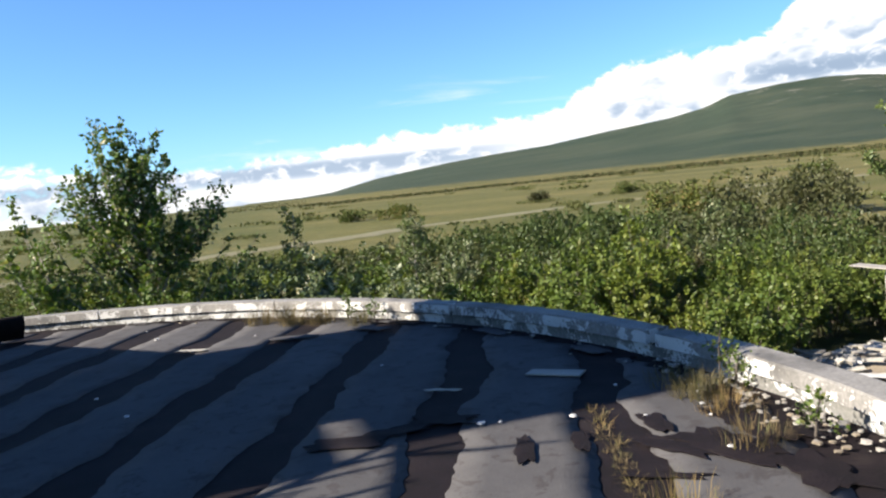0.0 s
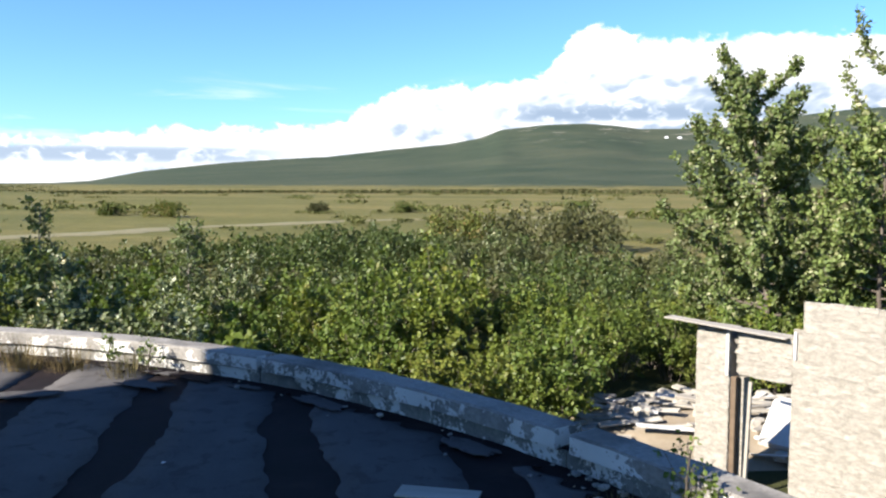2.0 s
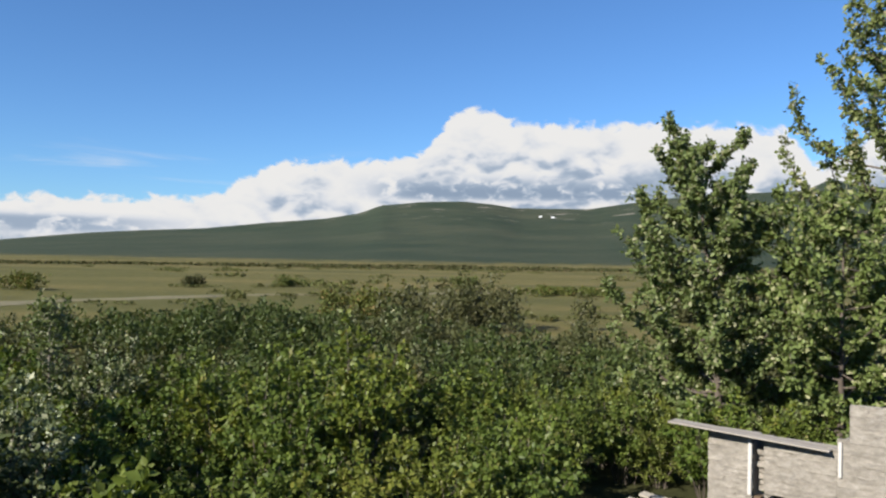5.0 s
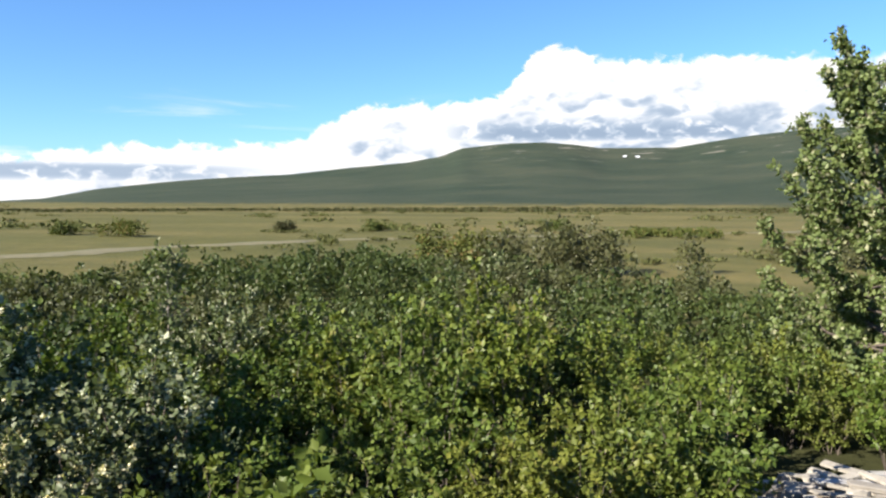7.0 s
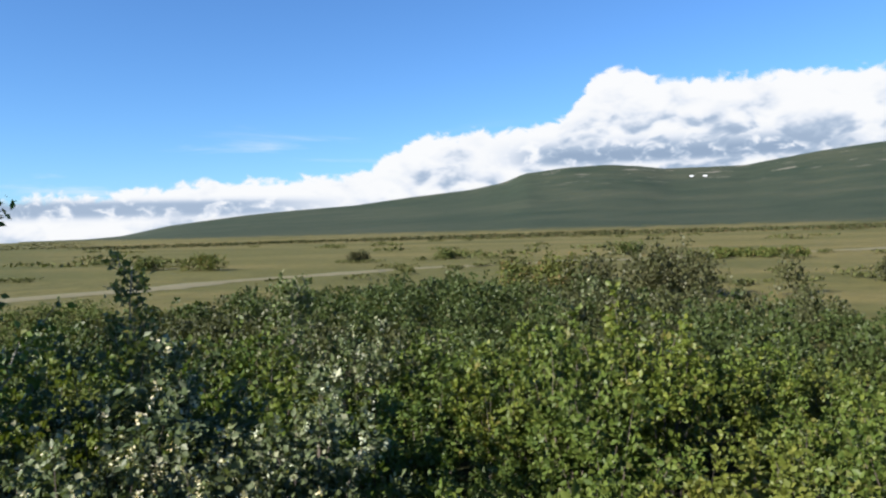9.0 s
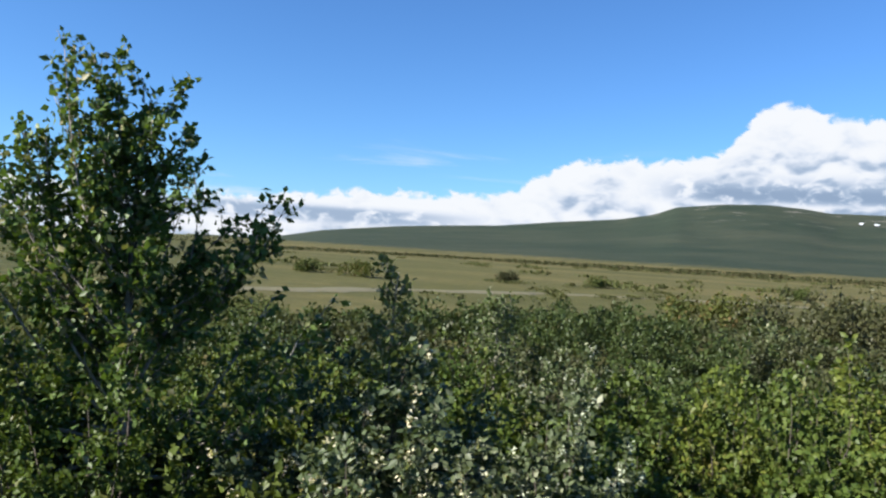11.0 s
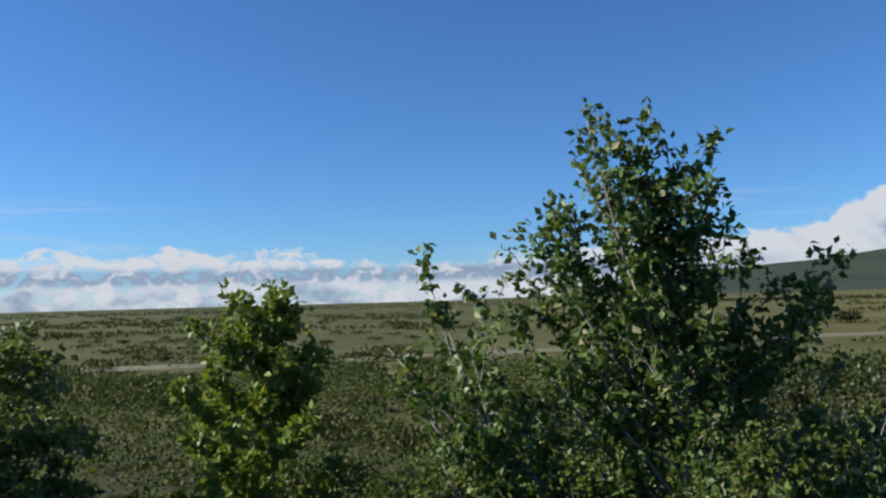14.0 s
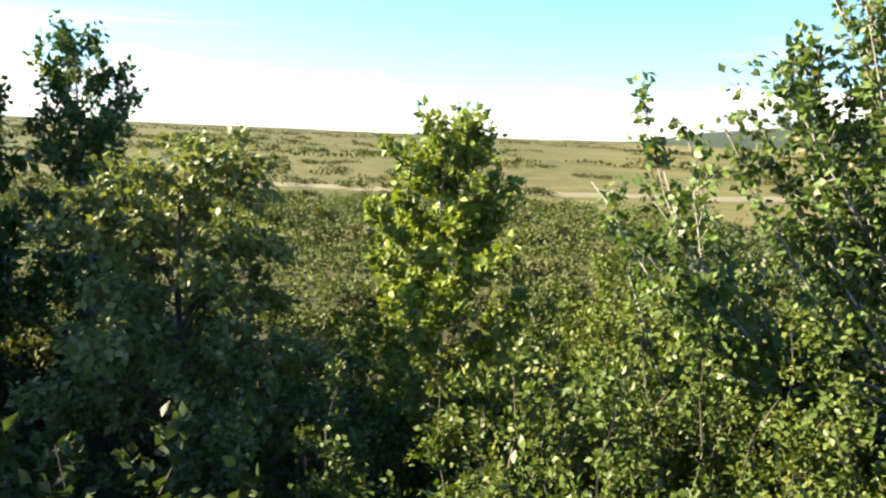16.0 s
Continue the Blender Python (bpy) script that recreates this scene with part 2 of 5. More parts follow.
ground_mat = make_ground()
parapet_mat = make_concrete("peeling_white_concrete", (0.133, 0.128, 0.116), (0.418, 0.412, 0.394), 0.50, 4.0, 0.32)
cap_mat = make_concrete("weathered_coping_concrete", (0.165, 0.155, 0.142), (0.44, 0.43, 0.41), 0.50, 3.2, 0.36)
felt_mat, tar_mat = make_felt(), make_tar()
wall_mat = make_concrete("rendered_wall", (0.191, 0.180, 0.162), (0.360, 0.348, 0.319), 0.45, 2.0)


def make_stone():
    k = Mat("pale_rough_block")
    n = k.noise(9.0, 7, 0.8, k.node("ShaderNodeMapping", Vector=k.node("ShaderNodeNewGeometry").outputs["Position"], Scale=(0.8, 0.8, 1.7)).outputs[0])
    f = k.noise(60.0, 4, 0.75)
    big = k.noise(0.9, 4, 0.6)
    ob = k.node("ShaderNodeObjectInfo").outputs["Random"]
    col = k.ramp(n, [(0.36, (0.169, 0.155, 0.130)), (0.5, (0.249, 0.230, 0.200)), (0.64, (0.329, 0.310, 0.274))])
    col = k.mix(k.math("MULTIPLY", k.step(f, 0.5, 0.68), 0.5), col, rgb(0.125, 0.110, 0.095))
    col = k.mix(k.math("MULTIPLY", ob, 0.12), col, rgb(0.210, 0.189, 0.164))
    col = k.mix(k.math("MULTIPLY", k.step(big, 0.5, 0.7), 0.3), col, rgb(0.180, 0.164, 0.150))
    k.set(Base_Color=col, Roughness=0.95)
    k.bump(k.math("ADD", n, k.math("MULTIPLY", f, 0.5)), 0.8, 0.03)
    return k.m


stone_mat = make_stone()
mortar_mat = make_plain("grey_mortar", (0.209, 0.191, 0.168), (0.302, 0.278, 0.244), 8.0)
old_wood = make_plain("weathered_grey_wood", (0.174, 0.157, 0.133), (0.302, 0.278, 0.244), 5.0, 0.9, 0, 0.5, 0.25)
brown_wood = make_plain("brown_wood", (0.058, 0.038, 0.023), (0.116, 0.081, 0.052), 6.0, 0.85)
white_paint = make_plain("chipped_white_paint", (0.319, 0.307, 0.290), (0.464, 0.458, 0.447), 4.0, 0.7)
rubble_mat = make_plain("pale_rubble", (0.197, 0.180, 0.151), (0.360, 0.336, 0.296), 3.0, 0.9)
sand_mat = make_plain("sandy_debris", (0.139, 0.110, 0.075), (0.244, 0.203, 0.151), 2.0, 0.95)
straw_mat = make_plain("pale_dry_grass", (0.085, 0.080, 0.036), (0.150, 0.128, 0.062), 0.9, 0.95)
snow_mat = make_plain("old_snow", (0.80, 0.82, 0.85), (0.92, 0.93, 0.95), 0.05, 0.8)


def make_cloud():
    """A glowing backdrop of cumulus far beyond the hills, clear where there is no cloud."""
    k = Mat("distant_cumulus")
    xyz = k.node("ShaderNodeSeparateXYZ", Vector=k.co)
    az = k.math("MULTIPLY", k.math("ARCTAN2", xyz.outputs[0], xyz.outputs[1]), 180 / math.pi)
    el = k.math("MULTIPLY", k.math("ARCTAN2", xyz.outputs[2], CLOUD_R), 180 / math.pi)
    curve = k.t.nodes.new("ShaderNodeFloatCurve")
    pts = curve.mapping.curves[0].points
    tops = [(-110, 3.4), (-90, 3.7), (-82, 4.0), (-79, 3.2), (-75, 4.0), (-71, 3.4), (-67, 4.3), (-63.5, 3.5), (-60, 3.9), (-56, 3.1), (-50, 2.8), (-42, 3.1),
            (-35, 3.9), (-25, 4.3), (-21, 6.2), (-18, 7.0), (-11.5, 7.3), (-8.1, 9.0), (-7.2, 10.3), (-5.3, 11.0), (-3.1, 10.2), (2, 9.9),
            (8, 9.8), (13.6, 9.4), (16.4, 8.4), (17.4, 6.8), (20.8, 8.9), (24, 9.2), (40, 7.0)]
    for i, (a, v) in enumerate(tops):
        p = ((a + 110) / 150, v / 14)
        if i == 0:
            pts[0].location = p
        elif i == len(tops) - 1:
            pts[-1].location = p
        else:
            pts.new(*p)
    curve.mapping.update()
    k.put(curve, "Value", k.math("DIVIDE", k.math("ADD", az, 110.0), 150.0))
    top = k.math("MULTIPLY", curve.outputs[0], 14.0)
    co = k.node("ShaderNodeCombineXYZ", X=az, Y=k.math("MULTIPLY", el, 1.5)).outputs[0]
    puff = k.noise(0.75, 7, 0.56, co, 0.35)
    big = k.noise(0.22, 5, 0.55, co, 0.4)
    wisp = k.noise(0.16, 6, 0.6, k.stretch(0.35, 2.2, 1, co), 0.5)
    edge = k.math("ADD", k.math("SUBTRACT", top, el), k.math("MULTIPLY", k.math("SUBTRACT", puff, 0.52), 2.4))
    body = k.step(edge, -0.05, 0.50)
    # hollows of clear air low in the bank, where the far cumulus stand apart
    left = k.step(az, -46.0, -56.0)
    gap = k.math("MULTIPLY", left, k.math("MULTIPLY", k.step(puff, 0.50, 0.40), 0.6))
    dens = k.math("MULTIPLY", body, k.math("SUBTRACT", 1.0, gap))
    thin = k.math("MULTIPLY", k.math("MULTIPLY", k.step(wisp, 0.55, 0.74), 0.42), k.math("MULTIPLY", k.step(el, 8.5, 5.0), k.step(az, -5.0, -18.0)))
    dens = k.math("MAXIMUM", dens, thin)
    haze = k.math("MULTIPLY", k.step(el, 2.6, 0.2), 0.55)
    dens = k.math("MAXIMUM", dens, haze)
    # lit crowns, grey flat bases
    lump = k.noise(0.42, 3, 0.5, k.stretch(0.8, 1.0, 1, k.node("ShaderNodeVectorMath", **{"0": co, "1": (0.5, -0.35, 0)}).outputs[0]), 0.3)
    deep = k.math("ADD", edge, k.math("MULTIPLY", k.math("SUBTRACT", 0.52, big), 10.0))
    shade = k.math("MULTIPLY", k.math("MULTIPLY", k.step(deep, 0.8, 5.0), k.step(lump, 0.60, 0.38)), 0.9)
    base = k.math("MULTIPLY", k.math("MULTIPLY", k.step(el, 6.6, 5.0), k.step(el, 4.0, 4.7)), k.math("MULTIPLY", k.step(az, -16.0, -9.0), k.step(az, 12.0, 6.0)))
    base2 = k.math("MULTIPLY", k.math("MULTIPLY", k.step(el, 2.9, 2.2), k.step(el, 1.0, 1.8)), k.step(az, -20.0, -34.0))
    shade = k.math("MAXIMUM", shade, k.math("MULTIPLY", k.math("MAXIMUM", base, k.math("MULTIPLY", base2, 0.85)), k.step(puff, 0.70, 0.46)))
    col = k.ramp(shade, [(0.0, (1.0, 1.0, 1.0)), (0.3, (0.84, 0.88, 0.95)), (0.7, (0.48, 0.58, 0.72)), (1.0, (0.33, 0.43, 0.58))])
    em = k.node("ShaderNodeEmission", Color=col, Strength=CLOUD_GLOW)
    tr = k.node("ShaderNodeBsdfTransparent")
    mx = k.node("ShaderNodeMixShader", **{"0": dens})
    k.t.links.new(tr.outputs[0], mx.inputs[1])
    k.t.links.new(em.outputs[0], mx.inputs[2])
    k.t.links.new(mx.outputs[0], k.out.inputs[0])
    return k.m


CLOUD_R, CLOUD_GLOW = 4500.0, 0.36
cloud_mat = make_cloud()

# ---------------- mesh helpers ----------------
def mesh_of(name, verts, faces, mat, smooth=False):
    me = bpy.data.meshes.new(name)
    me.from_pydata([tuple(v) for v in verts], [], [tuple(f) for f in faces])
    me.materials.append(mat)
    if smooth:
        me.polygons.foreach_set("use_smooth", [True] * len(me.polygons))
    me.update()
    return me


def tri_mesh(name, verts, tris, mat):
    """A mesh from numpy arrays of corners and triangles."""
    me = bpy.data.meshes.new(name)
    me.vertices.add(len(verts))
    me.vertices.foreach_set("co", np.asarray(verts, dtype=np.float32).ravel())
    me.loops.add(len(tris) * 3)
    me.loops.foreach_set("vertex_index", np.asarray(tris, dtype=np.int32).ravel())
    me.polygons.add(len(tris))
    me.polygons.foreach_set("loop_start", np.arange(0, len(tris) * 3, 3, dtype=np.int32))
    me.polygons.foreach_set("loop_total", np.full(len(tris), 3, dtype=np.int32))
    me.materials.append(mat)
    me.update()
    me.validate()
    return me


def from_bm(name, bm, mat):
    me = bpy.data.meshes.new(name)
    bm.to_mesh(me)
    bm.free()
    me.materials.append(mat)
    return me


def part(name, me, parent, label=""):
    ob = new(name, me)
    ob.parent = parent
    return tagged(ob, label) if label else ob


def block(sx, sy, sz, bevel=0.01, rough=0.0, seed=0, cuts=0):
    """A box with softened edges, its corners knocked about by up to rough metres; stands on z = 0."""
    bm = bmesh.new()
    bmesh.ops.create_cube(bm, size=1.0)
    if cuts:
        bmesh.ops.subdivide_edges(bm, edges=bm.edges[:], cuts=cuts, use_grid_fill=True)
    for v in bm.verts:
        v.co = Vector((v.co.x * sx, v.co.y * sy, (v.co.z + 0.5) * sz))
    if bevel:
        bmesh.ops.bevel(bm, geom=bm.edges[:] if not cuts else [e for e in bm.edges if e.calc_face_angle(0) > 0.5], offset=bevel, segments=1, affect="EDGES")
    if rough:
        rnd = random.Random(seed)
        for v in bm.verts:
            v.co += Vector((rnd.uniform(-1, 1), rnd.uniform(-1, 1), rnd.uniform(-1, 1))) * rough
    return bm


def tubes(paths, sides=6):
    """Tapered tubes along paths of (point, radius)."""
    verts, faces = [], []
    for path in paths:
        start = len(verts)
        n = len(path)
        for i, (p, r) in enumerate(path):
            a, b = Vector(path[max(i - 1, 0)][0]), Vector(path[min(i + 1, n - 1)][0])
            d = (b - a).normalized()
            u = d.orthogonal().normalized()
            w = d.cross(u)
            for s in range(sides):
                t = 2 * math.pi * s / sides
                verts.append(Vector(p) + (u * math.cos(t) + w * math.sin(t)) * r)
        for i in range(n - 1):
            for s in range(sides):
                a, b = start + i * sides + s, start + i * sides + (s + 1) % sides
                faces.append((a, b, b + sides, a + sides))
        faces.append(tuple(start + (n - 1) * sides + s for s in range(sides)))
    return verts, faces


def unit(a):
    return a / np.maximum(np.linalg.norm(a, axis=1, keepdims=True), 1e-9)


def leaves(points, ways, sizes, rng, width=0.62, up=0.6, facing=None):
    """Folded two-triangle leaves at points, growing along ways; facing turns their upper sides outwards."""
    n = len(points)
    d = unit(ways)
    nor = unit(rng.normal(size=(n, 3)) + np.array([0, 0, up]) + (0 if facing is None else facing))
    side = unit(np.cross(d, nor))
    nor = np.cross(side, d)
    s = np.asarray(sizes)[:, None]
    mid = points + d * s * 0.45
    v = np.empty((n, 4, 3))
    v[:, 0], v[:, 2] = points, points + d * s
    v[:, 1] = mid + side * s * width * 0.5 + nor * s * 0.12
    v[:, 3] = mid - side * s * width * 0.5 + nor * s * 0.12
    base = np.arange(n)[:, None] * 4
    tris = np.concatenate([base + [0, 1, 2], base + [0, 2, 3]], axis=0)
    return v.reshape(-1, 3), tris

# ---------------- the large structure ----------------
GROUND = -3.6
RC = Vector((-6.89, -1.11, 0.0))   # middle of the round roof
R_IN = 8.58                        # inner face of the parapet


def ridge(az):
    """Height of the skyline above eye level, in degrees, by bearing."""
    xs = [-60, -46, -42, -39.8, -36.6, -33.8, -31.4, -28, -24.2, -20, -16, -13.6, -12.1, -9, -6.3, -4.2, -2.5, 2.7, 4.9, 7.4, 10.5, 16.7, 18.2, 19.7, 24, 40, 60, 85]
    ys = [0.0, 0.0, 0.05, 0.2, 0.85, 1.18, 1.45, 1.72, 1.93, 2.45, 2.83, 3.27, 3.86, 4.18, 4.27, 4.08, 3.82, 3.8, 4.15, 4.48, 4.77, 5.0, 5.7, 5.2, 4.8, 4.2, 2.0, 0.0]
    return float(np.interp(az, xs, ys))


def terrain(az, r):
    """Ground height at a bearing (degrees) and a distance from the start of the walk."""
    x, y = r * math.sin(radians(az)), r * math.cos(radians(az))
    z = GROUND
    if r > 40:
        z += noise.noise((x / 60, y / 60, 0)) * min(0.35, (r - 40) / 200)
    foot, top = 430.0, 2600.0
    e = ridge(az)
    if r > foot and e > 0:
        h = 2600 * math.tan(radians(e)) + 5.1
        u = (r - foot) / (top - foot)
        lift = (0.10 * u + 0.90 * u ** 1.7) if u < 1 else max(0.0, 1 - 0.9 * (u - 1) ** 1.2)
        swell = 0.05 * noise.fractal((az / 5, r / 1500, 0.3), 0.9, 2.0, 4) + 0.012 * noise.fractal((x / 160, y / 160, 0.7), 0.8, 2.0, 4)
        bumps = 1 + swell * min(1, u * 3) * min(1.0, 0.12 + abs(1 - u) * 2)
        z += h * lift * bumps
    return z


def build_ground():
    azs = [-180 + 5 * i for i in range(13)] + [-115 + 0.45 * i for i in range(423)] + [76 + 5 * i for i in range(21)]
    rs = [0.5, 4, 9, 15, 22, 30, 40, 52, 66, 82, 100, 120, 145, 175, 210, 250, 300, 350, 400]
    rs += [430 + 29 * i for i in range(93)] + [3200, 3500, 3900, 4400, 4900]
    verts = [(r * math.sin(radians(a)), r * math.cos(radians(a)), terrain(a, r)) for r in rs for a in azs]
    n = len(azs)
    faces = []
    for i in range(len(rs) - 1):
        for j in range(n):
            a, b = i * n + j, i * n + (j + 1) % n
            faces.append((a, a + n, b + n, b))
    ob = new("ground", mesh_of("ground", verts, faces, ground_mat, True))
    return tagged(ob, "grassy tundra plain rising to wooded dark green hills", "ground", kind="structure")


build_ground()


def build_grass_strip():
    """A winding strip of pale dry grass, ragged at its edges, across the plain."""
    way = [(-84, 22), (-72, 42), (-66, 56), (-60, 70), (-57, 86), (-47, 103), (-30, 118), (-12, 130), (4, 142), (40, 168), (90, 190)]
    rows = []
    for i in range(len(way) - 1):
        p, q = Vector(way[i]), Vector(way[i + 1])
        n = max(2, int((q - p).length / 0.6))
        side = Vector((-(q - p).y, (q - p).x)).normalized()
        for j in range(n):
            c = p.lerp(q, j / n)
            w = 2.2 + 2.4 * noise.noise((c.x / 13, c.y / 13, 4)) + 1.1 * noise.noise((c.x / 2.2, c.y / 2.2, 6))
            off = 1.4 * noise.noise((c.x / 7, c.y / 7, 11))
            rows.append((c + side * (off - max(0.05, w)), c + side * (off + max(0.05, w) * 0.8)))
    verts, faces = [], []
    for a, b in rows:
        for k in range(5):
            p = a.lerp(b, k / 4)
            verts.append((p.x, p.y, terrain(math.degrees(math.atan2(p.x, p.y)), p.length) + (0.02, 0.14, 0.18, 0.14, 0.02)[k]))
    for i in range(len(rows) - 1):
        for k in range(4):
            a = i * 5 + k
            faces.append((a, a + 1, a + 6, a + 5))
    tagged(new("grass_strip", mesh_of("grass_strip", verts, faces, straw_mat, True)), "winding strip of pale dry grass across the plain", "grass", kind="structure")


build_grass_strip()


def build_clouds():
    verts, faces = [], []
    azs = [-112 + 2 * i for i in range(79)]
    els = [-0.5, 3, 6, 9, 12, 15]
    for e in els:
        for a in azs:
            verts.append((CLOUD_R * math.sin(radians(a)), CLOUD_R * math.cos(radians(a)), CLOUD_R * math.tan(radians(e))))
    n = len(azs)
    for i in range(len(els) - 1):
        for j in range(n - 1):
            faces.append((i * n + j, i * n + j + 1, (i + 1) * n + j + 1, (i + 1) * n + j))
    ob = new("backdrop_clouds", mesh_of("backdrop_clouds", verts, faces, cloud_mat))
    ob.visible_shadow = False
    tagged(ob, "bank of white cumulus with grey bases beyond the hills", "clouds", kind="structure")


build_clouds()


def ring(r0, r1, z0, z1, a0, a1, steps, rough=0.0, seed=0, chamfer=0.0):
    """A curved bar of the round roof between two bearings (radians, from the roof's middle)."""
    rnd = random.Random(seed)
    c = chamfer
    prof = [(r0, z0), (r1, z0), (r1, z1 - c), (r1 - c, z1), (r0 + c, z1), (r0, z1 - c)] if c else [(r0, z0), (r1, z0), (r1, z1), (r0, z1)]
    k = len(prof)
    verts, faces = [], []
    for i in range(steps + 1):
        a = a0 + (a1 - a0) * i / steps
        for r, z in prof:
            rr, zz = r + rnd.uniform(-rough, rough), z + rnd.uniform(-rough, rough)
            verts.append((RC.x + rr * math.sin(a), RC.y + rr * math.cos(a), zz))
    for i in range(steps):
        for j in range(k):
            p, q = i * k + j, i * k + (j + 1) % k
            faces.append((p, q, q + k, p + k))
    faces.append(tuple(range(k)))
    faces.append(tuple(reversed(range(steps * k, steps * k + k))))
    return verts, faces


def build_roof():
    vs, fs = ring(0.0, R_IN + 0.3, -0.30, -0.012, 0, 2 * math.pi, 120)
    tagged(new("roof", mesh_of("roof", vs[:], fs, tar_mat)), "flat round roof coated with black bitumen", "roof", kind="structure")
    vs, fs = ring(R_IN - 0.1, R_IN + 0.22, GROUND - 0.3, -0.302, 0, 2 * math.pi, 120)
    tagged(new("wall_round", mesh_of("wall_round", vs, fs, wall_mat)), "round weathered rendered outer wall", "wall", kind="structure")


build_roof()


def build_parapet():
    para = tagged(new("parapet"), "low curved parapet with peeling white paint", "parapet", kind="structure")
    para.location = RC
    crack = math.atan2(-1.89 - RC.x, 5.98 - RC.y)
    seg = 0.335
    for i in range(19):
        a0, a1 = crack + (i - 11) * seg, crack + (i - 10) * seg
        g = 0.0065 if i in (10, 11) else 0.0006 + 0.0005 * ((i * 7) % 3)
        vs, fs = ring(R_IN + 0.012, R_IN + 0.16, -0.01, 0.078, a0 + 0.0006, a1 - 0.0006, 20, 0.003, i)
        part("kerb", mesh_of("kerb", [Vector(v) - RC for v in vs], fs, parapet_mat), para)
        vs, fs = ring(R_IN - 0.025, R_IN + 0.20, 0.092, 0.200, a0 + g, a1 - g, 20, 0.0035, i + 40, 0.012)
        part("coping_slab", mesh_of("coping_slab", [Vector(v) - RC for v in vs], fs, cap_mat), para)
    vs, fs = ring(R_IN + 0.04, R_IN + 0.14, 0.075, 0.094, 0, 2 * math.pi, 120)
    part("mortar_bed", mesh_of("mortar_bed", [Vector(v) - RC for v in vs], fs, tar_mat), para)


build_parapet()


def build_shade_block():
    """Plain unseen block added on the roof behind the walker; it throws the broad shade over the roof's edge."""
    d = Vector((math.sin(radians(SUN_AZ)), math.cos(radians(SUN_AZ)), 0))
    across = Vector((-d.y, d.x, 0))
    mid = Vector((-3.75, 5.6, 0)) + d * 9.3
    house = tagged(new("roof_house"), "plain rendered block added unseen on the roof to cast shade", "roof house", kind="structure")
    house.location = (mid.x, mid.y, 0)
    house.rotation_euler = (0, 0, math.atan2(across.y, across.x))
    # widths, notch and sloping wing follow the outline of the shade to cast
    def piece(name, u0, u1, z0, z1, mat, deep=2.4):
        ob = part(name, from_bm(name, block(u1 - u0, deep, z1 - z0, 0.03), mat), house)
        ob.location = ((u0 + u1) / 2, 0, z0)
        return ob
    piece("wall", -2.05, 2.25, 0.0, 4.2, wall_mat)
    piece("upper_wall", -2.05, 1.35, 4.2, 5.74, wall_mat, 2.36)
    piece("roof_slab", -2.12, 2.02, 5.745, 6.3, cap_mat, 2.5)
    wing = piece("wing", -5.6, -2.055, 0.0, 3.7, wall_mat)
    for v in wing.data.vertices:
        if v.co.z > 1:
            v.co.z -= 1.75 * (0.5 - v.co.x / 3.545)


build_shade_block()

# ---------------- the ruin below the roof ----------------
RUIN_AT, RUIN_TURN = Vector((-0.96, 15.74, 0.0)), math.atan2(-0.541, 0.841)


def ruin_place(ob, s, d, z, turn=0.0):
    """Puts ob at s metres along the ruined wall, d behind its face, at height z."""
    c, n = math.cos(RUIN_TURN), math.sin(RUIN_TURN)
    ob.location = (RUIN_AT.x + c * s - n * d, RUIN_AT.y + n * s + c * d, z)
    ob.rotation_euler = (0, 0, RUIN_TURN + turn)


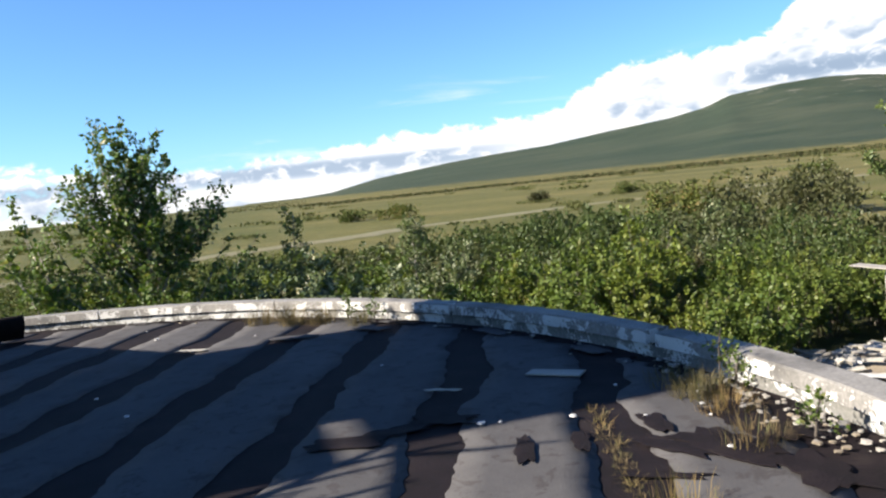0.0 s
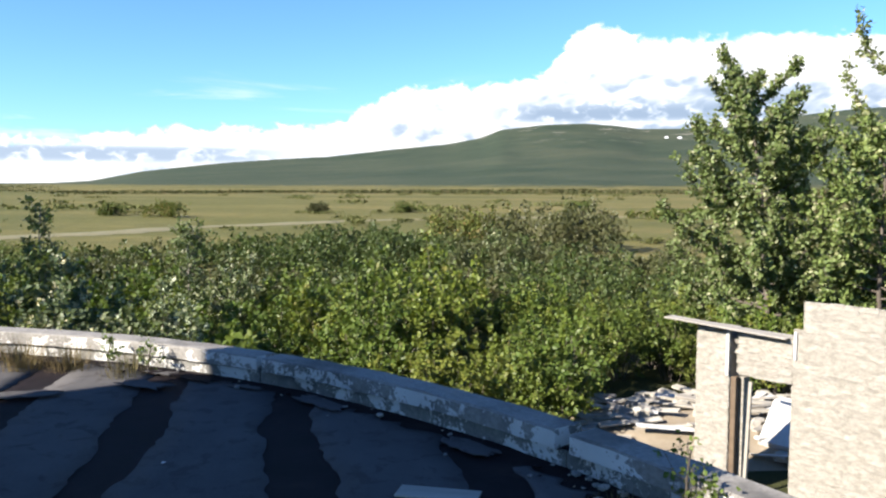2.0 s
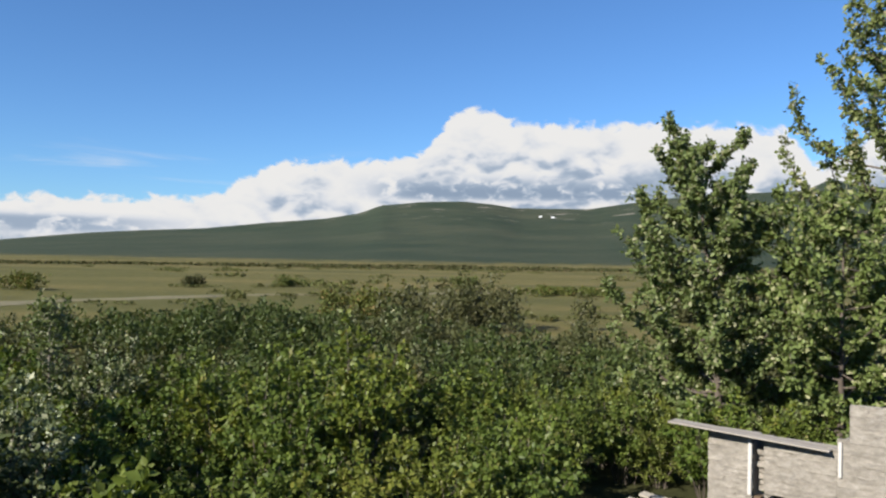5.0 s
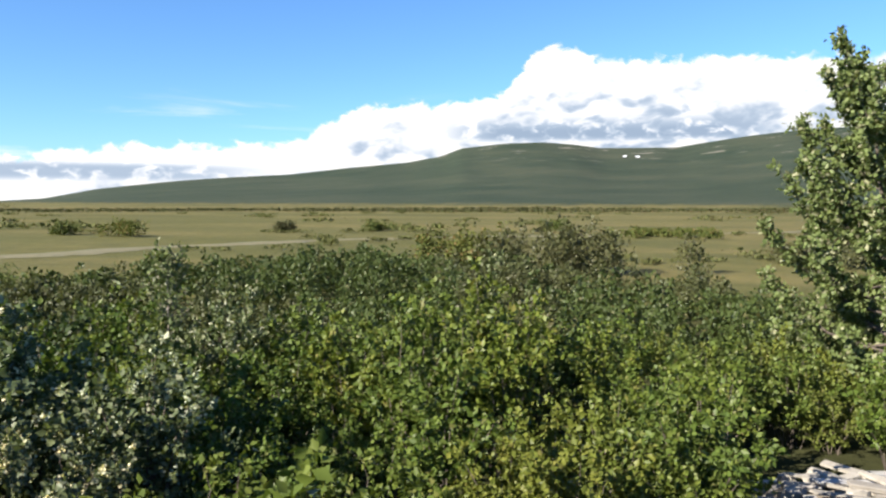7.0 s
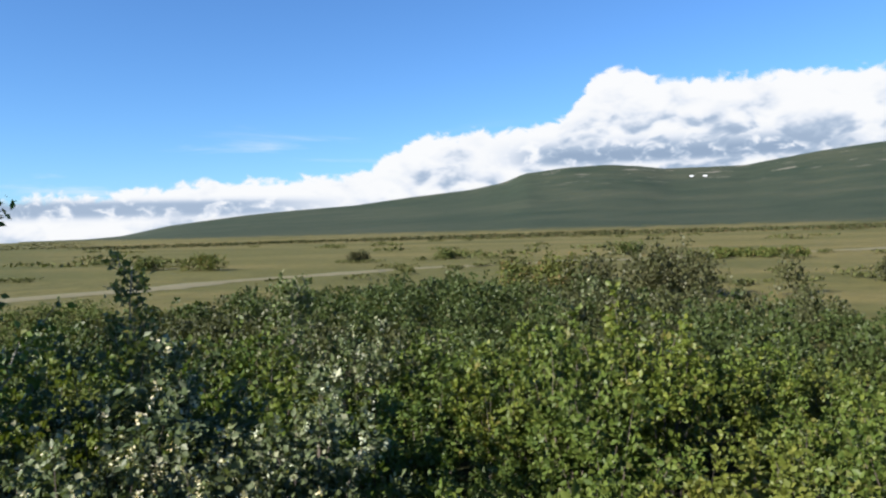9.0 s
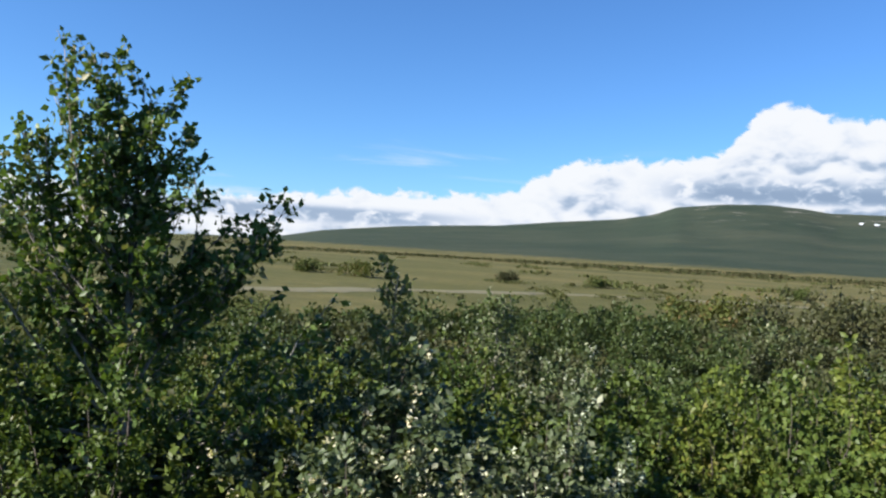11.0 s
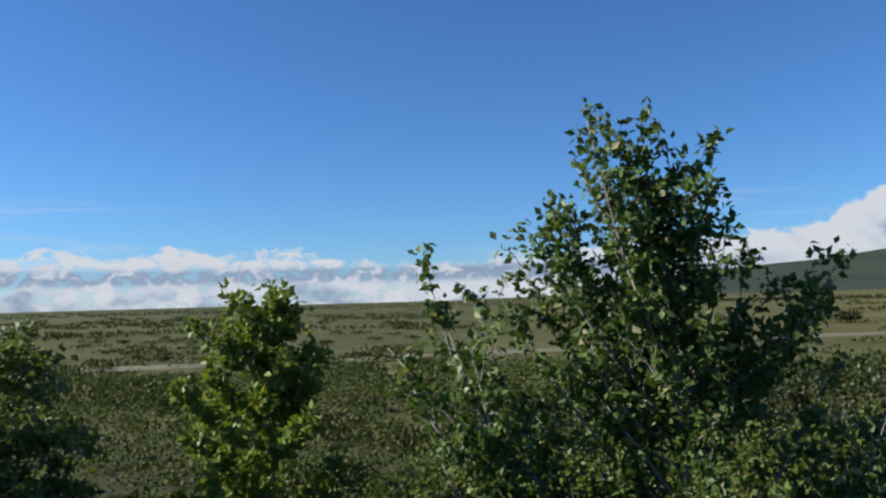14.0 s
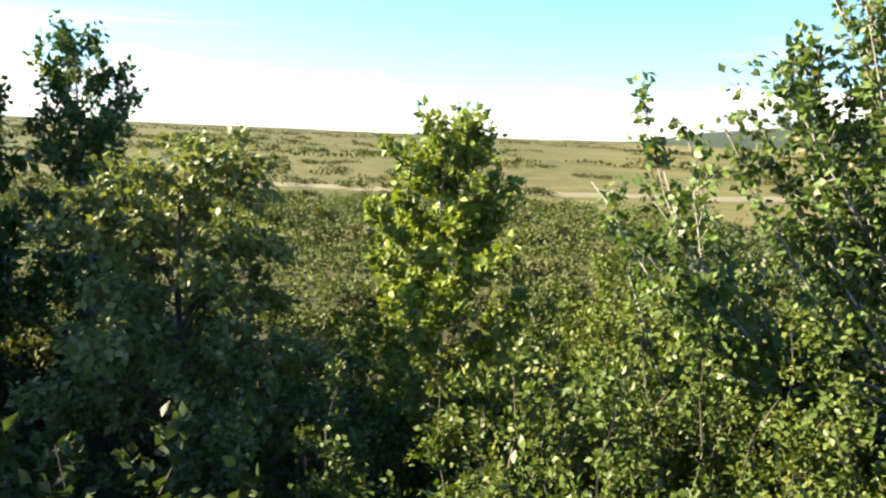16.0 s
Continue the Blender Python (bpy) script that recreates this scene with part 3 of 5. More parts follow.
def build_ruin():
    wall = tagged(new("ruined_wall"), "roofless ruined wall of pale rough blocks with a doorway", "ruin")
    ruin_place(wall, 0, 0, GROUND)
    z = lambda v: v - GROUND
    def slab(name, s0, s1, z0, z1, d0=-0.016, d1=0.36, mat=mortar_mat, label=""):
        bm = block(s1 - s0, d1 - d0, z1 - z0, 0.008)
        ob = part(name, from_bm(name, bm, mat), wall, label)
        ob.location = ((s0 + s1) / 2, (d0 + d1) / 2, z(z0))
        return ob
    slab("pier_core", 0.012, 0.60, GROUND - 0.2, -0.80)
    slab("lintel_core", 0.76, 1.655, -1.54, -0.82, -0.014, 0.34)
    slab("wall_core", 1.68, 6.6, GROUND - 0.2, -0.70)
    slab("upper_wall_core", 1.82, 6.6, -0.70, -0.26)
    slab("broken_infill", 0.60, 0.76, -3.4, -1.62, 0.16, 0.36, stone_mat)
    slab("rear_wall", 0.3, 6.6, GROUND - 0.2, -2.7, 3.4, 3.7)
    rnd = random.Random(5)
    meshes = [from_bm("rough_block", block(1, 0.06, 1, 0.012, 0.0, i), stone_mat) for i in range(6)]
    for i, me in enumerate(meshes):
        r2 = random.Random(60 + i)
        for v in me.vertices:
            v.co.x += r2.uniform(-0.045, 0.045)
            v.co.y += r2.uniform(-0.008, 0.008)
            v.co.z += r2.uniform(-0.05, 0.05)
    course = 0.068
    def lay(s0, s1, z0, z1):
        n = max(1, round((z1 - z0) / course))
        hgt = (z1 - z0) / n
        for row in range(n):
            s = s0
            while s < s1 - 0.02:
                w = min(rnd.uniform(0.10, 0.30), s1 - s)
                if s1 - (s + w) < 0.12:
                    w = s1 - s
                ob = part("rough_block", rnd.choice(meshes), wall)
                ob.scale = (w + 0.012, rnd.uniform(0.9, 1.1), hgt + 0.010)
                ob.location = (s + w / 2, rnd.uniform(-0.004, 0.003), z(z0 + row * hgt + rnd.uniform(-0.008, 0.008)))
                ob.rotation_euler = (rnd.uniform(-0.01, 0.01), rnd.uniform(-0.02, 0.02), rnd.uniform(-0.008, 0.008))
                s += w
    lay(0.0, 0.60, -3.3, -0.79)
    lay(0.76, 1.655, -1.54, -0.80)
    lay(1.665, 1.81, -3.3, -0.66)
    lay(1.81, 4.4, -3.3, -0.22)
    # broken masonry ends in the slot between pier and lintel
    for i in range(9):
        ob = part("broken_block", rnd.choice(meshes), wall, "broken dark-edged block")
        ob.scale = (0.12, 3.0, 0.075)
        ob.location = (0.68 + rnd.uniform(-0.03, 0.03), 0.22 + rnd.uniform(-0.04, 0.05), z(-1.55 + i * 0.083))
    # side face of the door opening
    for row in range(16):
        ob = part("rough_block", rnd.choice(meshes), wall)
        ob.scale, ob.rotation_euler = (0.33, 1.0, 0.098), (0, 0, math.pi / 2)
        ob.location = (1.655, 0.19, z(-3.3 + row * 0.11))

    def stick(name, label, size, s, d, zz, tilt, mat, cat):
        ob = tagged(new(name, from_bm(name, block(*size, 0.006, 0.003, int(s * 50)), mat)), label, cat)
        ruin_place(ob, s, d, zz)
        ob.rotation_euler = (tilt[0], tilt[1], RUIN_TURN + tilt[2])
        return ob
    stick("roof_board", "grey weathered board lying along the ruined wall's top", (2.1, 0.30, 0.022), 0.55, -0.10, -0.775, (0.0, 0.045, 0.06), old_wood, "board")
    stick("white_strip", "white painted wooden strip fixed to the pier", (0.05, 0.05, 0.78), 0.575, -0.04, -1.58, (0, 0, 0), white_paint, "strip")
    stick("white_strip", "white painted wooden strip beside the lintel", (0.045, 0.045, 0.44), 1.70, -0.045, -1.14, (0, 0, 0), white_paint, "strip")
    stick("door_post", "brown wooden door post against the pier", (0.09, 0.12, 1.75), 0.655, 0.07, -3.35, (0, 0, 0), brown_wood, "post")
    stick("leaning_pole", "pale grey pole leaning in the doorway", (0.055, 0.055, 1.95), 0.90, 0.02, GROUND + 0.02, (0, 0.03, 0), old_wood, "pole")
    stick("pipe_stub", "brown pipe standing against the ruined wall", (0.06, 0.07, 1.9), 3.72, -0.06, GROUND, (0, 0, 0), brown_wood, "pipe")


build_ruin()


def chunk(rnd, sx, sy, sz):
    bm = bmesh.new()
    bmesh.ops.create_icosphere(bm, subdivisions=2, radius=0.5)
    for v in bm.verts:
        n = v.co.normalized()
        f = 0.75 + 0.5 * noise.noise(n * 1.7 + Vector((rnd.random() * 50, 0, 0)))
        q = Vector((max(-0.4, min(0.4, v.co.x * f * 1.3)), max(-0.4, min(0.4, v.co.y * f * 1.3)), max(-0.32, min(0.32, v.co.z * f * 1.3))))
        v.co = Vector((q.x * sx * 1.2, q.y * sy * 1.2, (q.z + 0.32) * sz * 1.5))
    return bm


def build_rubble():
    """Pale slabs and boards of a fallen roof beside the ruin."""
    rnd = random.Random(11)
    # low mound of sandy debris
    verts, faces = [], []
    nx, ny = 26, 16
    for j in range(ny + 1):
        for i in range(nx + 1):
            u, v = i / nx * 2 - 1, j / ny * 2 - 1
            h = max(0.0, 1 - u * u) * max(0.0, 1 - v * v)
            verts.append((u * 3.4, v * 2.2, 0.55 * h ** 0.7 + 0.12 * noise.noise((u * 4, v * 4, 2)) * h - 0.05))
    for j in range(ny):
        for i in range(nx):
            a = j * (nx + 1) + i
            faces.append((a, a + 1, a + nx + 2, a + nx + 1))
    m = tagged(new("debris_mound", mesh_of("debris_mound", verts, faces, sand_mat, True)), "low mound of sandy demolition debris", "debris")
    m.location, m.rotation_euler = (-0.3, 18.8, GROUND), (0, 0, 0.35)
    def height(x, y):
        c, s = math.cos(-0.35), math.sin(-0.35)
        dx, dy = x + 0.3, y - 18.8
        u, v = (dx * c - dy * s) / 3.4, (dx * s + dy * c) / 2.2
        return GROUND + 0.55 * (max(0, 1 - u * u) * max(0, 1 - v * v)) ** 0.7 - 0.05
    for i in range(84):
        x, y = rnd.uniform(-3.3, 2.8), rnd.uniform(16.9, 20.9)
        w, l, t = rnd.uniform(0.08, 0.26), rnd.uniform(0.4, 1.5), rnd.uniform(0.02, 0.06)
        ob = tagged(new("fallen_board", from_bm("fallen_board", block(l, w, t, 0.008, 0.012, i), rnd.choice([rubble_mat, old_wood, old_wood, white_paint]))),
                    "pale splintered board in the rubble", "board", "boards in the rubble")
        ob.location = (x, y, height(x, y) + rnd.uniform(0.0, 0.16))
        ob.rotation_euler = (rnd.uniform(-0.15, 0.15), rnd.uniform(-0.15, 0.15), 0.3 + rnd.gauss(0, 0.45))
    for i in range(40):
        x, y = rnd.uniform(-3.6, 3.2), rnd.uniform(16.9, 21.0)
        ob = tagged(new("rubble_block", from_bm("rubble_block", chunk(rnd, rnd.uniform(0.2, 0.6), rnd.uniform(0.2, 0.45), rnd.uniform(0.12, 0.3)), rubble_mat)),
                    "broken pale concrete block in the rubble", "rubble", "blocks in the rubble")
        ob.location, ob.rotation_euler = (x, y, height(x, y) - 0.02), (0, 0, rnd.uniform(0, 6))
    slab = tagged(new("fallen_slab", from_bm("fallen_slab", block(1.9, 1.2, 0.14, 0.02, 0.01, 3), white_paint)), "white slab leaning behind the ruined doorway", "slab")
    slab.location, slab.rotation_euler = (1.3, 17.6, GROUND + 0.45), (0.5, 0.1, -0.3)


build_rubble()

# ---------------- plants ----------------
def grow(rng, height, spread, lean, limbs, low, twigs, per_twig, leaf, r0, extra=(), droop=0.0, narrow=1.0, rise=0.75):
    """Branches and leaves of a small tree that stands at the origin."""
    paths, pts, ways = [], [], []
    trunk = []
    for i in range(11):
        u = i / 10
        w = 0.10 * height * 0.12
        trunk.append((np.array([lean[0] * u ** 1.6 + w * math.sin(5 * u + rng.random()), lean[1] * u ** 1.6 + w * math.cos(4 * u + rng.random()), height * u]), r0 * (1 - 0.93 * u) + 0.004))
    paths.append(trunk)
    def on_trunk(u):
        f = u * 10
        i = min(int(f), 9)
        return trunk[i][0] * (1 - (f - i)) + trunk[i + 1][0] * (f - i), trunk[i][1] * (1 - (f - i)) + trunk[i + 1][1] * (f - i)
    starts = []
    for i in range(limbs):
        u = low + (0.985 - low) * ((i + rng.random() * 0.8) / limbs)
        q = (u - low) / (1 - low)
        ln = spread * (0.25 + 0.95 * (1 - q) ** narrow) * rng.uniform(0.65, 1.15)
        a = i * 2.39996 + rng.normal() * 0.4
        k = rise * (0.6 + 0.8 * q) * rng.uniform(0.7, 1.3)
        starts.append((u, np.array([math.cos(a) * ln, math.sin(a) * ln, ln * k - droop * ln])))
    starts += [(u, np.array(v, dtype=float)) for u, v in extra]
    for u, vec in starts:
        p0, r = on_trunk(u)
        ln = np.linalg.norm(vec)
        bend = rng.normal(size=3) * 0.08 * ln
        limb = []
        for i in range(6):
            t = i / 5
            sag = np.array([0, 0, -0.16 * ln * math.sin(t * math.pi)]) if droop <= 0 else np.array([0, 0, 0.25 * ln * math.sin(t * math.pi * 0.8)])
            limb.append((p0 + vec * t + bend * math.sin(t * 3.1) + sag, max(0.04 * leaf, min(r * 0.55, 0.012 + 0.018 * ln) * (1 - 0.85 * t))))
        paths.append(limb)
        nt = max(3, int(twigs * (0.5 + ln)))
        for j in range(nt):
            t = 0.18 + 0.82 * (j + rng.random()) / nt
            f = t * 5
            i = min(int(f), 4)
            q0 = limb[i][0] * (1 - (f - i)) + limb[i + 1][0] * (f - i)
            way = vec / ln * 0.55 + rng.normal(size=3) * 0.55 + np.array([0, 0, 0.35 - droop * 1.3])
            way /= np.linalg.norm(way)
            tl = min(rng.uniform(0.16, 0.42) * (0.6 + 0.25 * min(ln, 2.0)) * (1.25 - 0.4 * t), 0.12 * height)
            paths.append([(q0, 0.06 * leaf), (q0 + way * tl * 0.6, 0.04 * leaf), (q0 + way * tl, 0.02 * leaf)])
            m = max(3, int(per_twig * rng.uniform(0.5, 1.4)))
            s = rng.uniform(0.1, 1.05, m)[:, None]
            pts.append(q0 + way * tl * s + rng.normal(size=(m, 3)) * 0.42 * leaf)
            ways.append(way * 0.6 + rng.normal(size=(m, 3)) * 0.8 + np.array([0, 0, -0.25]))
    P, W = np.concatenate(pts), np.concatenate(ways)
    S = leaf * rng.uniform(0.6, 1.3, len(P))
    return paths, P, W, S


def make_tree(name, label, at, bark, leaf_mat, seed, category="tree", turn=0.0, group="", **shape):
    rng = np.random.default_rng(seed)
    paths, P, W, S = grow(rng, **shape)
    tree = tagged(new(name), label, category, group)
    tree.location = at
    tree.rotation_euler = (0, 0, turn)
    main, rest = paths[:1], paths[1:]
    vs, fs = tubes(main, 9)
    part("trunk", mesh_of("trunk", vs, fs, bark, True), tree)
    vs, fs = tubes(rest, 4)
    part("branching", mesh_of("branching", vs, fs, bark, True), tree)
    axis = np.array([shape["lean"][0], shape["lean"][1], 0]) * (P[:, 2:] / shape["height"])
    out = unit((P - axis) * [1, 1, 0]) * 0.9 + [0, 0, 0.35]
    v, t = leaves(P, W, S, rng, 0.66, 0.5, out * 0.3)
    part("crown", tri_mesh("crown", v, t, leaf_mat), tree)
    return tree


# axes as seen from the late part of the walk: R to the right, B away
R, B = np.array([0.743, 0.669, 0]), np.array([-0.669, 0.743, 0])
rv = lambda r, b, z: tuple(R * r + B * b + np.array([0, 0, z]))
def limb_to(u, r, b, z, height=6.65):
    """A limb from the share u of the trunk's height out to a tip r to the right, b behind and z above the ground."""
    return u, rv(r - 0.12 * u ** 1.6, b, z - height * u)


make_tree("poplar_tree", "slender green poplar with a pale forked trunk", (-15.82, 12.15, GROUND), bark_pale, leaf_tree, 3,
          height=6.65, spread=1.5, lean=rv(0.12, 0, 0)[:2], limbs=30, low=0.12, twigs=6.6, per_twig=17, leaf=0.115, r0=0.085, narrow=0.85, rise=0.7,
          extra=[limb_to(0.66, -0.85, 0.0, 7.35), limb_to(0.68, -0.7, 0.1, 7.0), limb_to(0.72, -0.5, 0.1, 7.1), limb_to(0.74, 0.08, 0.0, 6.95), limb_to(0.74, -0.2, -0.1, 7.15), limb_to(0.8, 0.2, 0.1, 6.6), limb_to(0.70, 0.5, 0.1, 6.2),
                 limb_to(0.74, 0.4, -0.2, 5.95), limb_to(0.66, -1.0, 0.1, 6.75), limb_to(0.60, -0.75, -0.2, 6.5), limb_to(0.55, -1.3, 0.0, 6.2), limb_to(0.52, -1.05, 0.15, 6.1), limb_to(0.54, -1.45, -0.1, 5.85), limb_to(0.5, -1.25, 0.1, 5.8), limb_to(0.56, -0.8, 0.2, 6.1), limb_to(0.52, -1.15, 0.2, 6.0),
                 limb_to(0.50, -1.8, 0.1, 5.7), limb_to(0.48, -1.5, -0.2, 5.5), limb_to(0.64, 0.75, 0.2, 5.9), limb_to(0.60, 0.8, -0.1, 5.55),
                 limb_to(0.58, 1.85, 0.1, 5.45), limb_to(0.57, 1.5, 0.0, 5.4), limb_to(0.56, 1.75, 0.2, 5.15), limb_to(0.54, 1.5, -0.1, 4.95), limb_to(0.55, 1.15, 0.1, 5.1),
                 limb_to(0.36, -2.85, 0.1, 5.5), limb_to(0.35, -2.7, 0.0, 5.1), limb_to(0.38, -2.35, 0.3, 5.2), limb_to(0.40, -2.0, -0.3, 5.2), limb_to(0.40, -1.6, 0.4, 5.0),
                 limb_to(0.30, -3.4, 0.1, 4.6), limb_to(0.28, -3.1, -0.3, 4.2), limb_to(0.27, -2.7, 0.4, 4.4), limb_to(0.34, -2.3, -0.5, 4.6), limb_to(0.22, -2.9, 0.1, 3.6),
                 limb_to(0.20, -2.2, -0.5, 3.4), limb_to(0.24, -1.7, 0.4, 3.7), limb_to(0.44, 1.2, -0.3, 4.7), limb_to(0.38, 1.7, 0.2, 4.3), limb_to(0.34, 2.35, 0.0, 4.2),
                 limb_to(0.30, 2.0, -0.4, 3.9), limb_to(0.26, 1.6, 0.3, 3.5), limb_to(0.22, 2.2, 0.1, 3.3), limb_to(0.18, 1.5, -0.5, 2.9), limb_to(0.16, -1.8, -0.4, 2.8)])
make_tree("poplar_tree", "small poplar with yellowing leaves", (-19.75, 9.05, GROUND), bark_pale, leaf_yellow, 8,
          height=5.05, spread=1.3, lean=(-0.2, 0.1), limbs=38, low=0.10, twigs=7.5, per_twig=26, leaf=0.12, r0=0.05, narrow=0.8, rise=0.8,
          extra=[(0.62, rv(0.75, 0, 1.35)), (0.5, rv(-0.8, 0, 1.0))])
make_tree("willow_tree", "round willow with drooping yellow-green foliage", (-20.4, 6.05, GROUND), bark_dark, leaf_willow, 12,
          height=4.6, spread=1.5, lean=(0.1, 0.0), limbs=52, low=0.22, twigs=7.5, per_twig=28, leaf=0.10, r0=0.08, narrow=0.5, rise=0.5, droop=0.35)
make_tree("poplar_tree", "tall narrow poplar with a double top", (-25.6, 6.35, GROUND), bark_pale, leaf_tree, 17,
          height=6.15, spread=0.85, lean=(0.0, -0.2), limbs=34, low=0.2, twigs=8, per_twig=22, leaf=0.12, r0=0.07, narrow=0.5, rise=1.0,
          extra=[(0.5, (0.2, 0.55, 2.7)), (0.6, (0.15, 0.6, 2.0))])
make_tree("poplar_tree", "tall poplar standing in dense shrubs", (-27.0, 4.6, GROUND), bark_pale, leaf_tree, 19,
          height=5.4, spread=1.2, lean=(0.0, -0.1), limbs=32, low=0.2, twigs=7, per_twig=20, leaf=0.12, r0=0.07, narrow=0.6, rise=0.9)
make_tree("birch_tree", "bushy green birch behind the ruined wall", (1.1, 25.6, GROUND), bark_dark, leaf_birch, 23,
          height=7.9, spread=2.7, lean=(-0.45, 0), limbs=60, low=0.06, twigs=7.0, per_twig=38, leaf=0.13, r0=0.11, narrow=0.75, rise=0.7,
          extra=[(0.5, (-1.9, -0.3, 2.0)), (0.6, (1.2, 0, 1.9)), (0.3, (2.6, 0, 1.8))])
make_tree("birch_tree", "tall green birch with upswept branches", (6.0, 27.6, GROUND), bark_dark, leaf_birch, 29,
          height=12.6, spread=3.3, lean=(0.3, 0), limbs=52, low=0.1, twigs=5, per_twig=28, leaf=0.15, r0=0.14, narrow=0.9, rise=1.0)
make_tree("birch_tree", "dense young birch beside the tall one", (3.6, 24.2, GROUND), bark_dark, leaf_birch, 31,
          height=6.2, spread=2.5, lean=(0.2, 0), limbs=48, low=0.06, twigs=6, per_twig=32, leaf=0.14, r0=0.09, narrow=0.5, rise=0.6)
# added left of the view, sized so their shade falls on the thicket
for tx, ty, th, ts in ((-25.4, 2.2, 6.5, 61), (-23.6, 0.5, 6.3, 62), (-28.0, 3.6, 6.5, 65), (-24.3, -0.6, 6.6, 66)):
    make_tree("willow_tree", "broad dense willow added to shade the thicket below the roof", (tx, ty, GROUND), bark_dark, leaf_tree, ts,
              height=th, spread=2.2, lean=(0.1, 0.1), limbs=52, low=0.10, twigs=6, per_twig=22, leaf=0.24, r0=0.09, narrow=0.4, rise=0.55)
make_tree("poplar_sapling", "thin upright poplar sapling among silvery shrubs", (-13.41, 14.5, GROUND), bark_pale, leaf_birch, 37, category="sapling",
          height=4.7, spread=0.38, lean=(0.05, 0), limbs=26, low=0.25, twigs=6, per_twig=13, leaf=0.10, r0=0.03, narrow=0.6, rise=1.0)
make_tree("poplar_sapling", "thin poplar sapling rising above the shrubs", (-15.4, 22.4, GROUND), bark_pale, leaf_birch, 41, category="sapling",
          height=3.9, spread=0.6, lean=(0.1, 0), limbs=24, low=0.25, twigs=6, per_twig=13, leaf=0.11, r0=0.03, narrow=0.6, rise=1.0)


def make_shrub(name, label, leaf_mat, seed, height=2.3, radius=1.25, stems=13, leaf=0.105, per=25, bark=bark_dark, tufts=0):
    """A many-stemmed shrub, dense outside and open below."""
    rng = np.random.default_rng(seed)
    paths, pts, ways = [], [], []
    for s in range(stems):
        a, q = s * 2.39996 + rng.normal() * 0.3, math.sqrt((s + 0.5) / stems)
        h = height * (1.06 - 0.42 * q * q) * rng.uniform(0.7, 1.18)
        end = np.array([math.cos(a) * radius * q, math.sin(a) * radius * q, h])
        st = np.array([math.cos(a), math.sin(a), 0]) * 0.25 * q
        stem = [(st * (1 - t) + end * t + np.array([0, 0, 0.18 * h * math.sin(t * 3.14)]) * q + rng.normal(size=3) * 0.03, 0.02 * (1 - 0.85 * t)) for t in np.linspace(0, 1, 6)]
        paths.append(stem)
        for j in range(9):
            t = 0.25 + 0.75 * (j + rng.random()) / 9
            f = t * 5
            i = min(int(f), 4)
            p = stem[i][0] * (1 - (f - i)) + stem[i + 1][0] * (f - i)
            way = rng.normal(size=3) * 0.7 + np.array([math.cos(a) * 0.4, math.sin(a) * 0.4, 0.45])
            way /= np.linalg.norm(way)
            tl = rng.uniform(0.2, 0.5) * (1.2 - 0.5 * t)
            m = int(per * rng.uniform(0.6, 1.4))
            pts.append(p + way * tl * rng.uniform(0.15, 1.1, m)[:, None] + rng.normal(size=(m, 3)) * 0.05)
            ways.append(way * 0.6 + rng.normal(size=(m, 3)) * 0.7 + np.array([0, 0, -0.1]))
    P, W = np.concatenate(pts), np.concatenate(ways)
    out = unit(P * [1, 1, 0.5] - [0, 0, 0.25 * height]) + [0, 0, 0.3]
    v, t = leaves(P, W, leaf * rng.uniform(0.7, 1.4, len(P)), rng, 0.7, 0.6, out * 0.45)
    shrub = tagged(new(name), label, "shrub", "shrubs below the roof")
    vs, fs = tubes(paths, 3)
    part("branching", mesh_of("branching", vs, fs, bark), shrub)
    part("foliage", tri_mesh("foliage", v, t, leaf_mat), shrub)
    if tufts:
        high = P[P[:, 2] > 0.45 * height]
        at = high[rng.integers(0, len(high), tufts)]
        fluff = np.repeat(at, 14, axis=0) + rng.normal(size=(tufts * 14, 3)) * [0.022, 0.022, 0.03]
        v, t = leaves(fluff, rng.normal(size=(len(fluff), 3)), np.full(len(fluff), 0.045), rng, 0.8)
        part("seed_fluff", tri_mesh("seed_fluff", v, t, fluff_mat), shrub, "fluffy white seed tufts")
    return shrub


KINDS = [make_shrub("green_shrub", "dense green leafy shrub below the roof", leaf_bush, 101, 2.35, 1.25),
         make_shrub("green_shrub", "dense green leafy shrub below the roof", leaf_bush, 102, 2.1, 1.35, 14),
         make_shrub("green_shrub", "upright green shrub below the roof", leaf_bush, 103, 2.7, 1.05, 12),
         make_shrub("green_shrub", "dense dark green shrub below the roof, partly standing in for shade", leaf_shade, 104, 2.2, 1.3, 13),
         make_shrub("yellow_shrub", "yellow-green leafy shrub below the roof", leaf_lime, 105, 2.0, 1.2, 13),
         make_shrub("grey_shrub", "grey-brown twiggy shrub in the thicket", leaf_brown, 106, 2.1, 1.2, 13, 0.09),
         make_shrub("silver_shrub", "silvery shrub with whitish dry leaf tips", leaf_silver, 107, 2.6, 1.2, 16, 0.085, 34, tufts=110),
         make_shrub("green_shrub", "tall small-leaved green shrub beside the roof", leaf_bush, 108, 2.9, 1.5, 15, 0.062, 46),
         make_shrub("yellow_shrub", "tall small-leaved yellow-green shrub beside the roof", leaf_lime, 109, 2.8, 1.5, 15, 0.062, 46)]


def clear_of(x, y):
    """True where a shrub may grow."""
    if math.hypot(x - RC.x, y - RC.y) < R_IN + 1.3:
        return False
    dx, dy = x - RUIN_AT.x, y - RUIN_AT.y
    s, d = dx * 0.841 - dy * 0.541, dx * 0.541 + dy * 0.841
    if -4.2 < s < 8 and -7.0 < d < 5.6:
        return s < -2.6 and d < 0.4 and d > -3.0
    return True


